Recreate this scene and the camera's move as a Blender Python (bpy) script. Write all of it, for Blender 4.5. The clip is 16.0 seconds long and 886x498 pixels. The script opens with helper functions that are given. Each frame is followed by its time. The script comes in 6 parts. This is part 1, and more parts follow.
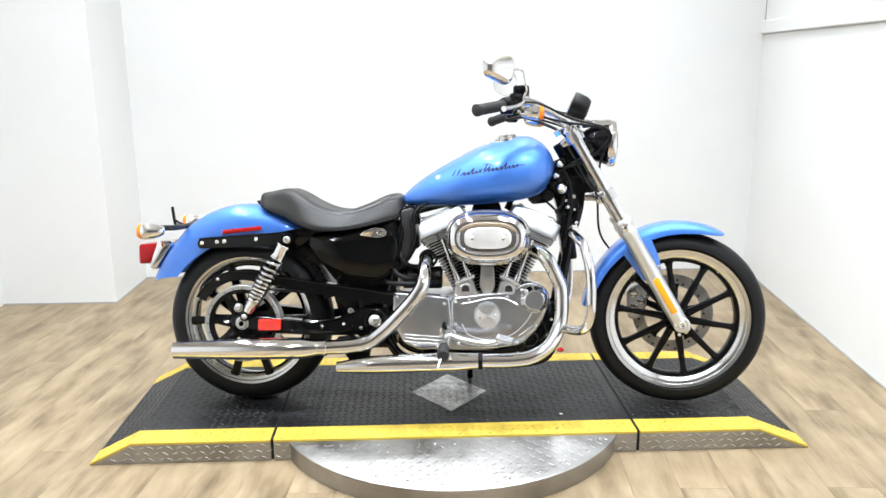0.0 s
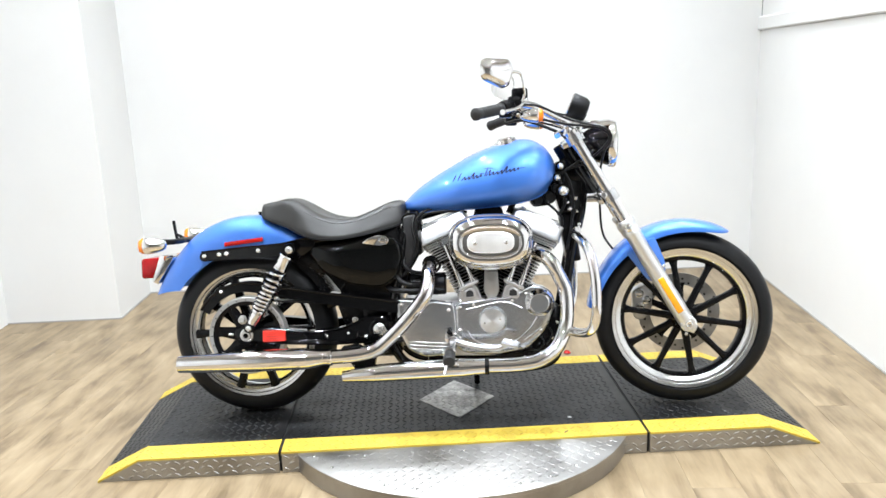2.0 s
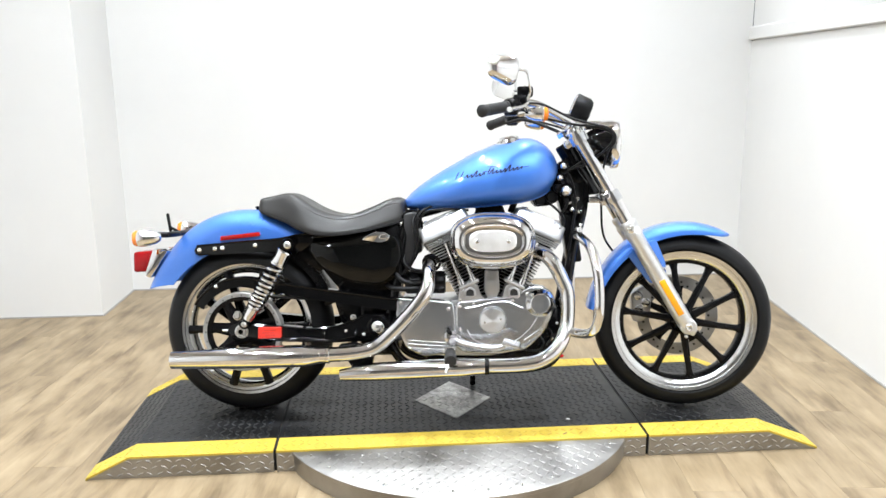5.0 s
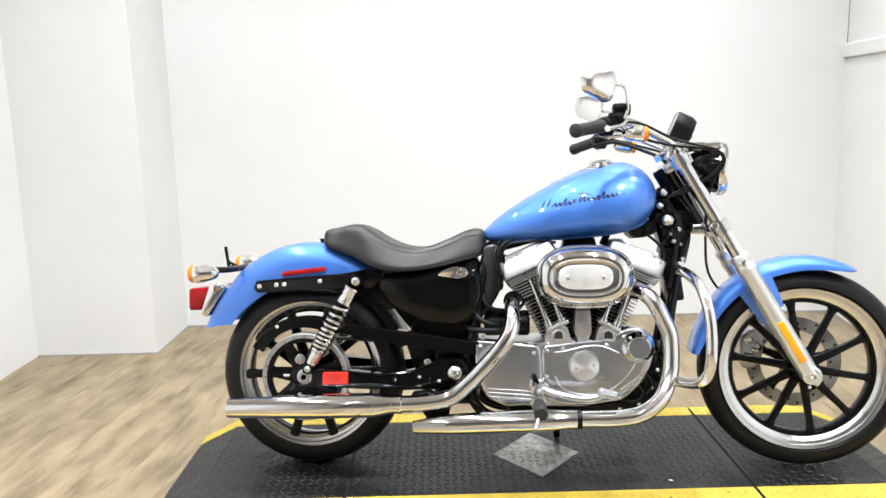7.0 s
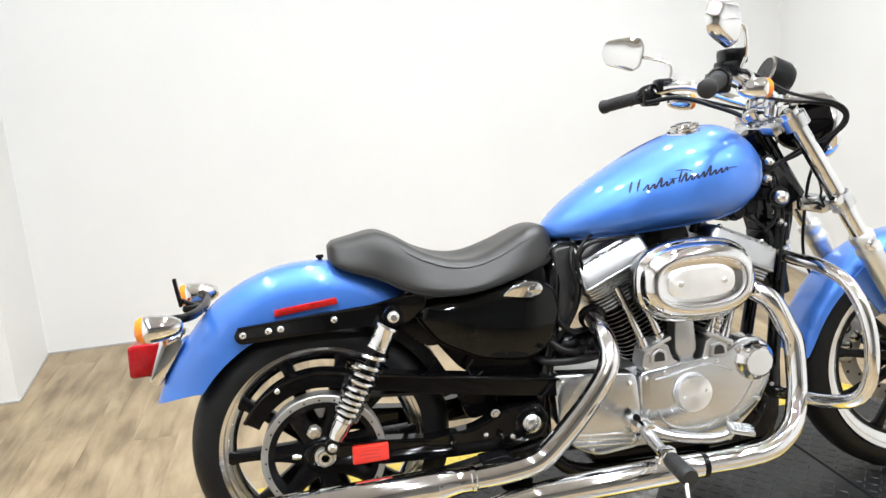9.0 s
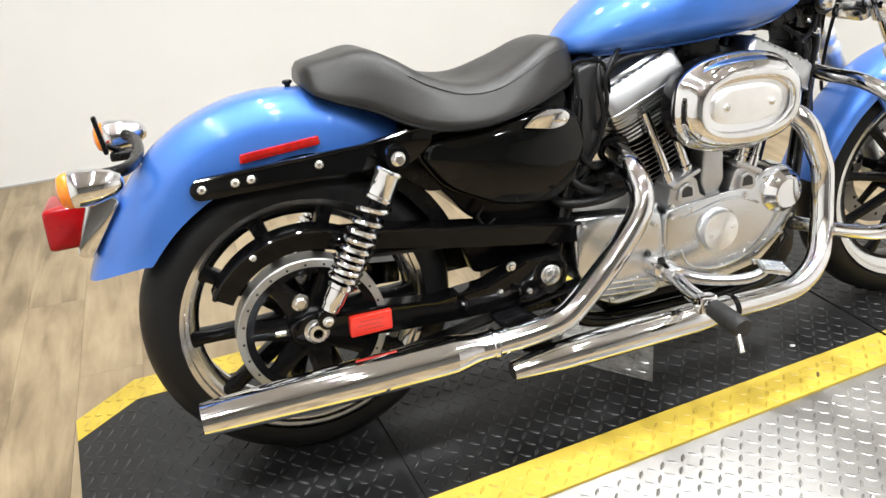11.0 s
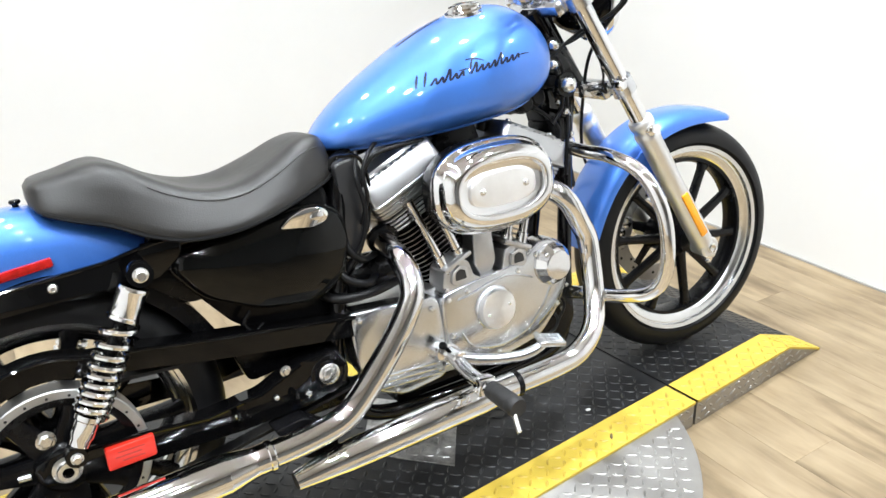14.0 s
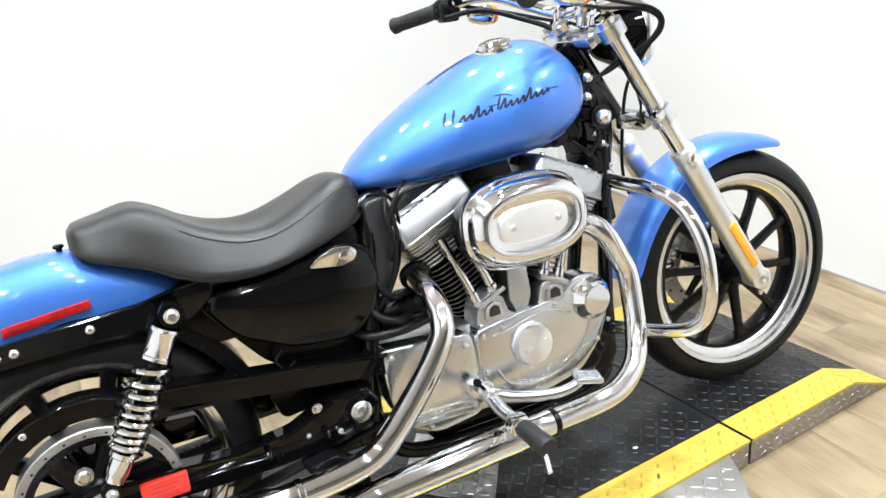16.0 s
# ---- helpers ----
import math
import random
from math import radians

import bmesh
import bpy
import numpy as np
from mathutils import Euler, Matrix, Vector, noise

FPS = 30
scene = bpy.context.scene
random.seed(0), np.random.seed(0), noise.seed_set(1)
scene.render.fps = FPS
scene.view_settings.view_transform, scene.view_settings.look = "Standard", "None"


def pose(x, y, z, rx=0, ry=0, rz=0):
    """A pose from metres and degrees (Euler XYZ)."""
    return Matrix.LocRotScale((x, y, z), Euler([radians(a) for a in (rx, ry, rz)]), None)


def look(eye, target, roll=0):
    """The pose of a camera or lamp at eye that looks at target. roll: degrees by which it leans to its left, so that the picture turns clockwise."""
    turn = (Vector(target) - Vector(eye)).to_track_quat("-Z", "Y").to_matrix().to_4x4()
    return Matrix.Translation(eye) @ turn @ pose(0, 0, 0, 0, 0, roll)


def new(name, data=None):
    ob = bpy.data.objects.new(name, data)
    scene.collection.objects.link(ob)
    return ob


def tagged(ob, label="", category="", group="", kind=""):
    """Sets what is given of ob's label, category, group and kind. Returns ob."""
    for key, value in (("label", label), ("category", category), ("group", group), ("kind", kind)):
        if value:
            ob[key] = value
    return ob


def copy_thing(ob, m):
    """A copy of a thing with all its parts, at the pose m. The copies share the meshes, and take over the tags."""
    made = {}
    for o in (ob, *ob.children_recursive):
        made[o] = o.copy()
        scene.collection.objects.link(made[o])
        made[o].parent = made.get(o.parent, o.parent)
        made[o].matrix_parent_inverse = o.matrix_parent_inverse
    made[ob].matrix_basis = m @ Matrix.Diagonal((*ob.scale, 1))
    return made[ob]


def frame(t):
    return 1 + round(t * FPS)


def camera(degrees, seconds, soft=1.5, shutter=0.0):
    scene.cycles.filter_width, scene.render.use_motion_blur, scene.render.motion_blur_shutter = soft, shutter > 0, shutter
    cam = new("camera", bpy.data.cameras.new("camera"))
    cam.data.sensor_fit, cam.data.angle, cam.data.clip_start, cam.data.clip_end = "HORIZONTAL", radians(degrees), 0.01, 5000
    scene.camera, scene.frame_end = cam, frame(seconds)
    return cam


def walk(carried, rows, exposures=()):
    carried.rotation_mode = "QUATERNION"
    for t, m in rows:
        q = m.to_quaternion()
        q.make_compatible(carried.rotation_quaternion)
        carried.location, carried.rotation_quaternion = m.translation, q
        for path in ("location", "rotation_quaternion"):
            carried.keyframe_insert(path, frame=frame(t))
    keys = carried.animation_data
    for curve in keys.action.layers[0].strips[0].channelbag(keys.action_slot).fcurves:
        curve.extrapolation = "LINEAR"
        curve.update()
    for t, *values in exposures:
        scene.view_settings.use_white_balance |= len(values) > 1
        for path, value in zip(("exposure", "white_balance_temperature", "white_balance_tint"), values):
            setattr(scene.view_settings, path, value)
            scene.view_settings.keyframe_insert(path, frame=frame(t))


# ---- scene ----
cam = camera(59.3, 16.0)
PATH = [
    (0, (-0.109, -2.734, 1.29), (-0.031, -0.791, 0.824), -0.3),
    (0.5, (-0.106, -2.732, 1.296), (-0.024, -0.79, 0.828), 0.2),
    (1, (-0.106, -2.738, 1.291), (-0.029, -0.79, 0.846), -0.2),
    (1.5, (-0.101, -2.726, 1.295), (-0.006, -0.777, 0.853), -0.8),
    (2, (-0.107, -2.723, 1.285), (-0.037, -0.775, 0.835), -2.1),
    (2.5, (-0.084, -2.715, 1.287), (0.034, -0.776, 0.814), -1.4),
    (3, (-0.091, -2.721, 1.276), (0.033, -0.785, 0.789), -1.0),
    (3.5, (-0.07, -2.726, 1.278), (0.019, -0.787, 0.794), -2.3),
    (3.7, (-0.095, -2.734, 1.274), (-0.031, -0.79, 0.809), -2.5),
    (6, (-0.223, -2.658, 1.219), (-0.04, -0.713, 0.792), 0.7),
    (6.5, (-0.255, -2.61, 1.203), (-0.103, -0.666, 0.755), 0.6),
    (7, (-0.288, -2.422, 1.205), (-0.275, -0.453, 0.856), -1.3),
    (7.5, (-0.338, -2.249, 1.238), (-0.444, -0.298, 0.81), -0.6),
    (8, (-0.486, -2.041, 1.253), (-0.426, -0.081, 0.86), -1.2),
    (8.2, (-0.573, -1.973, 1.258), (-0.427, -0.023, 0.836), -2.2),
    (10.3, (-0.964, -1.28, 1.243), (-0.156, 0.429, 0.59), -1.5),
    (10.5, (-0.977, -1.275, 1.233), (-0.177, 0.406, 0.502), -1.7),
    (11, (-0.987, -1.254, 1.19), (-0.258, 0.348, 0.241), -1.4),
    (11.5, (-0.985, -1.236, 1.186), (-0.242, 0.347, 0.215), -1.2),
    (12, (-0.957, -1.241, 1.194), (-0.082, 0.306, 0.279), -1.9),
    (12.5, (-0.919, -1.255, 1.197), (0.043, 0.24, 0.28), -2.8),
    (13, (-0.873, -1.273, 1.202), (0.199, 0.166, 0.318), -2.2),
    (13.5, (-0.838, -1.288, 1.211), (0.244, 0.162, 0.358), -1.3),
    (14, (-0.816, -1.3, 1.218), (0.265, 0.183, 0.423), -1.9),
    (14.5, (-0.812, -1.304, 1.216), (0.265, 0.182, 0.421), -2.0),
    (15, (-0.804, -1.32, 1.222), (0.271, 0.172, 0.437), -2.7),
    (15.5, (-0.786, -1.337, 1.226), (0.283, 0.167, 0.455), -4.0),
    (16, (-0.737, -1.342, 1.229), (0.202, 0.271, 0.509), -4.9),
]
EXPOSURES = [(0, 0.0, 6650, 10), (3.7, 0.05, 6650, 10), (6, -0.1, 6850, 11), (8, -0.1, 6900, 11), (10.3, -0.18, 7050, 11), (11.5, -0.2, 7250, 12), (12.5, -0.12, 7050, 11), (13.5, -0.08, 6850, 10), (16, -0.05, 6700, 10)]
walk(cam, [(t, look(eye, target, roll)) for t, eye, target, roll in PATH], EXPOSURES)

# ---- world and exposure ----
world = bpy.data.worlds.new("world")
scene.world = world
world.use_nodes = True
world.node_tree.nodes["Background"].inputs[0].default_value = (0.8, 0.85, 0.9, 1)
world.node_tree.nodes["Background"].inputs[1].default_value = 0.2
LAMP = 60.0          # glow of the downlight discs
LAMP_W, SPREAD, LAMP_COLOUR = 16.6, 130, (0.88, 0.965, 1.06)


# ---- materials ----
def nodes_of(name):
    m = bpy.data.materials.new(name)
    m.use_nodes = True
    t = m.node_tree
    return m, t, t.nodes["Principled BSDF"]


def material(name, color, rough=0.5, metal=0.0, coat=0.0, vary=0.0, vary_scale=8.0, rough_vary=0.0, fine=0.0,
             fine_scale=120.0, fine_depth=0.001, per_object=0.0, spec=0.5, transmission=0.0, emit=0.0, alpha=1.0, ior=1.5):
    """A surface with slow stains (vary), rough patches (rough_vary) and fine relief (fine)."""
    m, t, b = nodes_of(name)
    n, l = t.nodes, t.links
    b.inputs["Base Color"].default_value = (*color, 1)
    b.inputs["Roughness"].default_value = rough
    b.inputs["Metallic"].default_value = metal
    b.inputs["Coat Weight"].default_value = coat
    b.inputs["Coat Roughness"].default_value = 0.03
    b.inputs["Specular IOR Level"].default_value = spec
    b.inputs["Transmission Weight"].default_value = transmission
    b.inputs["IOR"].default_value = ior
    if emit:
        b.inputs["Emission Color"].default_value = (*color, 1)
        b.inputs["Emission Strength"].default_value = emit
    co = n.new("ShaderNodeTexCoord")
    if vary or rough_vary:
        tex = n.new("ShaderNodeTexNoise")
        tex.inputs["Scale"].default_value = vary_scale
        tex.inputs["Detail"].default_value = 6
        tex.inputs["Roughness"].default_value = 0.65
        l.new(co.outputs["Object"], tex.inputs["Vector"])
        if vary:
            hsv = n.new("ShaderNodeHueSaturation")
            hsv.inputs["Color"].default_value = (*color, 1)
            rng = n.new("ShaderNodeMapRange")
            rng.inputs["From Min"].default_value, rng.inputs["From Max"].default_value = 0.3, 0.7
            rng.inputs["To Min"].default_value, rng.inputs["To Max"].default_value = 1 - vary, 1 + vary
            l.new(tex.outputs["Fac"], rng.inputs["Value"])
            value = rng.outputs["Result"]
            if per_object:
                info = n.new("ShaderNodeObjectInfo")
                r2 = n.new("ShaderNodeMapRange")
                r2.inputs["To Min"].default_value, r2.inputs["To Max"].default_value = 1 - per_object, 1 + per_object
                l.new(info.outputs["Random"], r2.inputs["Value"])
                mul = n.new("ShaderNodeMath")
                mul.operation = "MULTIPLY"
                l.new(value, mul.inputs[0]), l.new(r2.outputs["Result"], mul.inputs[1])
                value = mul.outputs[0]
            l.new(value, hsv.inputs["Value"])
            l.new(hsv.outputs["Color"], b.inputs["Base Color"])
        if rough_vary:
            r3 = n.new("ShaderNodeMapRange")
            r3.inputs["From Min"].default_value, r3.inputs["From Max"].default_value = 0.3, 0.7
            r3.inputs["To Min"].default_value = max(0.01, rough - rough_vary)
            r3.inputs["To Max"].default_value = rough + rough_vary
            l.new(tex.outputs["Fac"], r3.inputs["Value"])
            l.new(r3.outputs["Result"], b.inputs["Roughness"])
    if fine:
        tex2 = n.new("ShaderNodeTexNoise")
        tex2.inputs["Scale"].default_value = fine_scale
        tex2.inputs["Detail"].default_value = 4
        l.new(co.outputs["Object"], tex2.inputs["Vector"])
        bump = n.new("ShaderNodeBump")
        bump.inputs["Strength"].default_value = fine
        bump.inputs["Distance"].default_value = fine_depth
        l.new(tex2.outputs["Fac"], bump.inputs["Height"])
        l.new(bump.outputs["Normal"], b.inputs["Normal"])
    return m


def flake_paint(name, color):
    """Clear-coated metallic paint with fine flakes."""
    m, t, b = nodes_of(name)
    n, l = t.nodes, t.links
    co = n.new("ShaderNodeTexCoord")
    vor = n.new("ShaderNodeTexVoronoi")
    vor.inputs["Scale"].default_value = 1500
    l.new(co.outputs["Object"], vor.inputs["Vector"])
    rng = n.new("ShaderNodeMapRange")
    rng.inputs["To Min"].default_value, rng.inputs["To Max"].default_value = 0.88, 1.15
    l.new(vor.outputs["Color"], rng.inputs["Value"])
    hsv = n.new("ShaderNodeHueSaturation")
    hsv.inputs["Color"].default_value = (*color, 1)
    l.new(rng.outputs["Result"], hsv.inputs["Value"])
    l.new(hsv.outputs["Color"], b.inputs["Base Color"])
    b.inputs["Metallic"].default_value = 0.48
    b.inputs["Roughness"].default_value = 0.44
    b.inputs["Coat Weight"].default_value = 1.0
    b.inputs["Coat Roughness"].default_value = 0.02
    peel = n.new("ShaderNodeTexNoise")
    peel.inputs["Scale"].default_value = 60
    l.new(co.outputs["Object"], peel.inputs["Vector"])
    bump = n.new("ShaderNodeBump")
    bump.inputs["Strength"].default_value, bump.inputs["Distance"].default_value = 0.05, 0.0006
    l.new(peel.outputs["Fac"], bump.inputs["Height"])
    l.new(bump.outputs["Normal"], b.inputs["Coat Normal"])
    return m


def plank_wood(name):
    """Pale oak vinyl: long grain, knots and a tone for each board."""
    m, t, b = nodes_of(name)
    n, l = t.nodes, t.links
    co, info = n.new("ShaderNodeTexCoord"), n.new("ShaderNodeObjectInfo")
    off = n.new("ShaderNodeVectorMath")
    off.operation = "SCALE"
    off.inputs["Scale"].default_value = 37.0
    comb = n.new("ShaderNodeCombineXYZ")
    for i in range(3):
        l.new(info.outputs["Random"], comb.inputs[i])
    l.new(comb.outputs[0], off.inputs[0])
    add = n.new("ShaderNodeVectorMath")
    l.new(co.outputs["Object"], add.inputs[0]), l.new(off.outputs[0], add.inputs[1])
    mp = n.new("ShaderNodeMapping")
    mp.inputs["Scale"].default_value = (13, 1.9, 1)
    l.new(add.outputs[0], mp.inputs["Vector"])
    grain = n.new("ShaderNodeTexNoise")
    grain.inputs["Scale"].default_value, grain.inputs["Detail"].default_value = 1.6, 8
    grain.inputs["Roughness"].default_value, grain.inputs["Distortion"].default_value = 0.6, 0.6
    l.new(mp.outputs[0], grain.inputs["Vector"])
    mp2 = n.new("ShaderNodeMapping")
    mp2.inputs["Scale"].default_value = (6, 2.8, 1)
    l.new(add.outputs[0], mp2.inputs["Vector"])
    slow = n.new("ShaderNodeTexNoise")
    slow.inputs["Scale"].default_value, slow.inputs["Detail"].default_value = 1.5, 3
    l.new(mp2.outputs[0], slow.inputs["Vector"])
    ramp = n.new("ShaderNodeValToRGB")
    e = ramp.color_ramp.elements
    e[0].position, e[0].color = 0.35, (0.125, 0.086, 0.046, 1)
    e[1].position, e[1].color = 0.66, (0.335, 0.256, 0.158, 1)
    mid = e.new(0.5)
    mid.color = (0.242, 0.178, 0.104, 1)
    mix = n.new("ShaderNodeMath")
    mix.operation = "MULTIPLY_ADD"
    mix.inputs[1].default_value = 0.5
    half = n.new("ShaderNodeMath")
    half.operation = "MULTIPLY"
    half.inputs[1].default_value = 0.5
    l.new(slow.outputs["Fac"], half.inputs[0])
    l.new(grain.outputs["Fac"], mix.inputs[0]), l.new(half.outputs[0], mix.inputs[2])
    l.new(mix.outputs[0], ramp.inputs["Fac"])
    hsv = n.new("ShaderNodeHueSaturation")
    r = n.new("ShaderNodeMapRange")
    r.inputs["To Min"].default_value, r.inputs["To Max"].default_value = 0.92, 1.08
    l.new(info.outputs["Random"], r.inputs["Value"])
    l.new(r.outputs["Result"], hsv.inputs["Value"])
    l.new(ramp.outputs["Color"], hsv.inputs["Color"])
    l.new(hsv.outputs["Color"], b.inputs["Base Color"])
    b.inputs["Roughness"].default_value = 0.42
    bump = n.new("ShaderNodeBump")
    bump.inputs["Strength"].default_value, bump.inputs["Distance"].default_value = 0.25, 0.0008
    l.new(grain.outputs["Fac"], bump.inputs["Height"])
    l.new(bump.outputs["Normal"], b.inputs["Normal"])
    return m


TURNED = material("turned_aluminium", (0.86, 0.865, 0.875), 0.34, 1.0, vary=0.04, vary_scale=60, rough_vary=0.03)
spin = TURNED.node_tree.nodes.new("ShaderNodeTangent")
spin.direction_type, spin.axis = "RADIAL", "Y"
TURNED.node_tree.nodes["Principled BSDF"].inputs["Anisotropic"].default_value = 0.85
TURNED.node_tree.links.new(spin.outputs["Tangent"], TURNED.node_tree.nodes["Principled BSDF"].inputs["Tangent"])
WHITE = material("white_wall_paint", (0.76, 0.76, 0.75), 0.6, vary=0.02, vary_scale=1.5, fine=0.15, fine_scale=180)
GREYWALL = material("unseen_wall_tone", (0.26, 0.26, 0.257), 0.6, vary=0.1)
# grey tone holding the shade above and under the side ledge
SHADE = material("upper_wall_shade", (0.60, 0.595, 0.585), 0.6, vary=0.06, vary_scale=1.2)
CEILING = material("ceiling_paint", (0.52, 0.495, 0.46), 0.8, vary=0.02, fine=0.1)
TRIM = material("grey_trim", (0.36, 0.35, 0.33), 0.6, vary=0.1)
PLANK = plank_wood("oak_vinyl")
SUBFLOOR = material("dark_floor_joint", (0.17, 0.125, 0.08), 0.8, vary=0.2)
BLUE = flake_paint("pearl_blue_paint", (0.044, 0.172, 0.58))
CHROME = material("chrome", (0.80, 0.80, 0.81), 0.05, 1.0, rough_vary=0.02, vary=0.02)
POLISHED = material("polished_aluminium", (0.67, 0.685, 0.71), 0.21, 1.0, vary=0.05, vary_scale=9, rough_vary=0.05, fine=0.0, fine_scale=90)
BRUSHED = material("brushed_aluminium", (0.48, 0.485, 0.495), 0.31, 1.0, vary=0.05, vary_scale=20, rough_vary=0.06, fine=0.05, fine_scale=120)
FROSTED = material("frosted_aluminium", (0.9, 0.9, 0.9), 0.5, 1.0, vary=0.04, vary_scale=30, rough_vary=0.05, fine=0.05, fine_scale=200)
CAST = material("cast_aluminium", (0.56, 0.56, 0.565), 0.44, 1.0, vary=0.08, vary_scale=22, rough_vary=0.08, fine=0.25, fine_scale=260)
SATIN = material("satin_fork_alloy", (0.76, 0.765, 0.77), 0.44, 1.0, vary=0.04, rough_vary=0.05, fine=0.05)
STEEL = material("zinc_bolt", (0.74, 0.735, 0.72), 0.24, 1.0, vary=0.08, vary_scale=60)
BLACK = material("gloss_black_paint", (0.002, 0.002, 0.0022), 0.045, 0.0, vary=0.1, spec=0.27, fine=0.04, fine_scale=24, fine_depth=0.002)
GLOSSBLACK = material("moulded_gloss_black", (0.002, 0.0022, 0.0022), 0.04, 0.0, vary=0.1, spec=0.27, fine=0.05, fine_scale=26, fine_depth=0.002)
SATINBLACK = material("satin_black_paint", (0.0035, 0.0035, 0.004), 0.24, 0.0, spec=0.16, vary=0.15, rough_vary=0.08, fine=0.1)
PLASTIC = material("black_plastic", (0.006, 0.006, 0.0065), 0.38, spec=0.2, vary=0.15, fine=0.2, fine_scale=400)
RUBBER = material("tyre_rubber", (0.0065, 0.0065, 0.007), 0.46, spec=0.2, vary=0.2, vary_scale=18, rough_vary=0.1, fine=0.2, fine_scale=220)
GRIP = material("grip_rubber", (0.010, 0.0095, 0.0095), 0.6, vary=0.15, fine=0.3, fine_scale=300)
LEATHER = material("black_seat_vinyl", (0.0115, 0.0106, 0.0098), 0.36, spec=0.44, vary=0.12, vary_scale=10, rough_vary=0.06, fine=0.35, fine_scale=420, fine_depth=0.0008)
REDLENS = material("red_lens", (0.26, 0.003, 0.005), 0.14, spec=0.3, vary=0.2, vary_scale=25)
AMBER = material("amber_lens", (0.80, 0.20, 0.012), 0.15, coat=0.5, vary=0.1, vary_scale=90)
REFLECT = material("amber_reflector", (0.85, 0.33, 0.012), 0.2, coat=0.5, vary=0.1, vary_scale=150)
REDREF = material("red_reflector", (0.40, 0.010, 0.008), 0.2, spec=0.35, vary=0.35, vary_scale=90)
REDTAG = material("red_tag_vinyl", (0.72, 0.03, 0.015), 0.4, vary=0.06)
TAGINK = material("faint_tag_print", (0.42, 0.03, 0.02), 0.5)
INK = material("dark_blue_ink", (0.005, 0.009, 0.028), 0.35, spec=0.25)
MIRROR = material("mirror_glass", (0.86, 0.86, 0.86), 0.01, 1.0)
GLASS = material("lamp_glass", (0.95, 0.95, 0.95), 0.02, transmission=1.0)
DISC = material("brake_disc_steel", (0.36, 0.36, 0.355), 0.36, 1.0, vary=0.12, vary_scale=30, rough_vary=0.08)
DECK = material("black_deck_paint", (0.009, 0.009, 0.0095), 0.42, spec=0.42, vary=0.5, vary_scale=4, rough_vary=0.12, fine=0.15, fine_scale=200)
DECKTREAD = material("worn_black_tread", (0.015, 0.015, 0.0155), 0.46, spec=0.42, vary=0.8, vary_scale=6, rough_vary=0.12)
YELLOW = material("safety_yellow_paint", (0.51, 0.365, 0.045), 0.62, vary=0.12, vary_scale=9, rough_vary=0.1, fine=0.15)
YELLOWTREAD = material("worn_yellow_tread", (0.46, 0.32, 0.04), 0.4, vary=0.3, vary_scale=25)
t, b = YELLOWTREAD.node_tree, YELLOWTREAD.node_tree.nodes["Principled BSDF"]     # some bars worn to dark metal, in patches
geo, patch, worn, mixer = (t.nodes.new(k) for k in ("ShaderNodeNewGeometry", "ShaderNodeTexNoise", "ShaderNodeMath", "ShaderNodeMix"))
patch.inputs["Scale"].default_value = 3.5
t.links.new(geo.outputs["Position"], patch.inputs["Vector"])
sharper = t.nodes.new("ShaderNodeMapRange")
sharper.inputs["From Min"].default_value, sharper.inputs["From Max"].default_value = 0.65, 1.2
t.links.new(patch.outputs["Fac"], sharper.inputs["Value"])
worn.operation = "LESS_THAN"
t.links.new(geo.outputs["Random Per Island"], worn.inputs[0]), t.links.new(sharper.outputs["Result"], worn.inputs[1])
mixer.data_type = "RGBA"
t.links.new(worn.outputs[0], mixer.inputs["Factor"])
t.links.new(b.inputs["Base Color"].links[0].from_socket, mixer.inputs[6])
mixer.inputs[7].default_value = (0.12, 0.085, 0.03, 1)
t.links.new(mixer.outputs[2], b.inputs["Base Color"])
TREADPLATE = material("bare_tread_plate", (0.36, 0.35, 0.335), 0.45, 1.0, vary=0.28, vary_scale=3.2, rough_vary=0.12, fine=0.15, fine_scale=150)
WORNPLATE = material("worn_plate_with_paint_traces", (0.34, 0.335, 0.325), 0.42, 1.0, vary=0.75, vary_scale=22, rough_vary=0.15, fine=0.2, fine_scale=150)
TREADBAR = material("bright_tread_bar", (0.37, 0.365, 0.355), 0.5, 1.0, vary=0.3, vary_scale=5)
DARKALLOY = material("dark_satin_alloy", (0.02, 0.02, 0.021), 0.36, spec=0.5, vary=0.15, rough_vary=0.08, fine=0.15)
RIM = material("machined_rim", (0.72, 0.725, 0.73), 0.19, 1.0, vary=0.05, vary_scale=14, rough_vary=0.05)
PULLEY = material("grey_cast_pulley", (0.42, 0.42, 0.41), 0.48, 1.0, vary=0.1, vary_scale=25, rough_vary=0.08, fine=0.15, fine_scale=240)
GAP = material("dark_joint", (0.01, 0.01, 0.01), 0.8)
LIGHT = material("downlight_diffuser", (0.9, 0.97, 1.0), 0.5, emit=LAMP)


# ---- mesh helpers ----
def V(*a):
    return Vector(a)


def mesh_of(name, bm, mat, smooth=38):
    bmesh.ops.recalc_face_normals(bm, faces=bm.faces)
    me = bpy.data.meshes.new(name)
    bm.to_mesh(me)
    bm.free()
    me.materials.append(mat)
    if smooth:
        me.shade_smooth()
        me.set_sharp_from_angle(angle=radians(smooth))
    return me


def part(name, bm, mat, parent, label="", smooth=38):
    ob = new(name, mesh_of(name, bm, mat, smooth))
    ob.parent = parent
    if label:
        tagged(ob, label)
    return ob


def thing(name, m, label, category, group="", kind=""):
    ob = new(name)
    ob.empty_display_size = 0.1
    ob.matrix_basis = m
    return tagged(ob, label, category, group, kind)


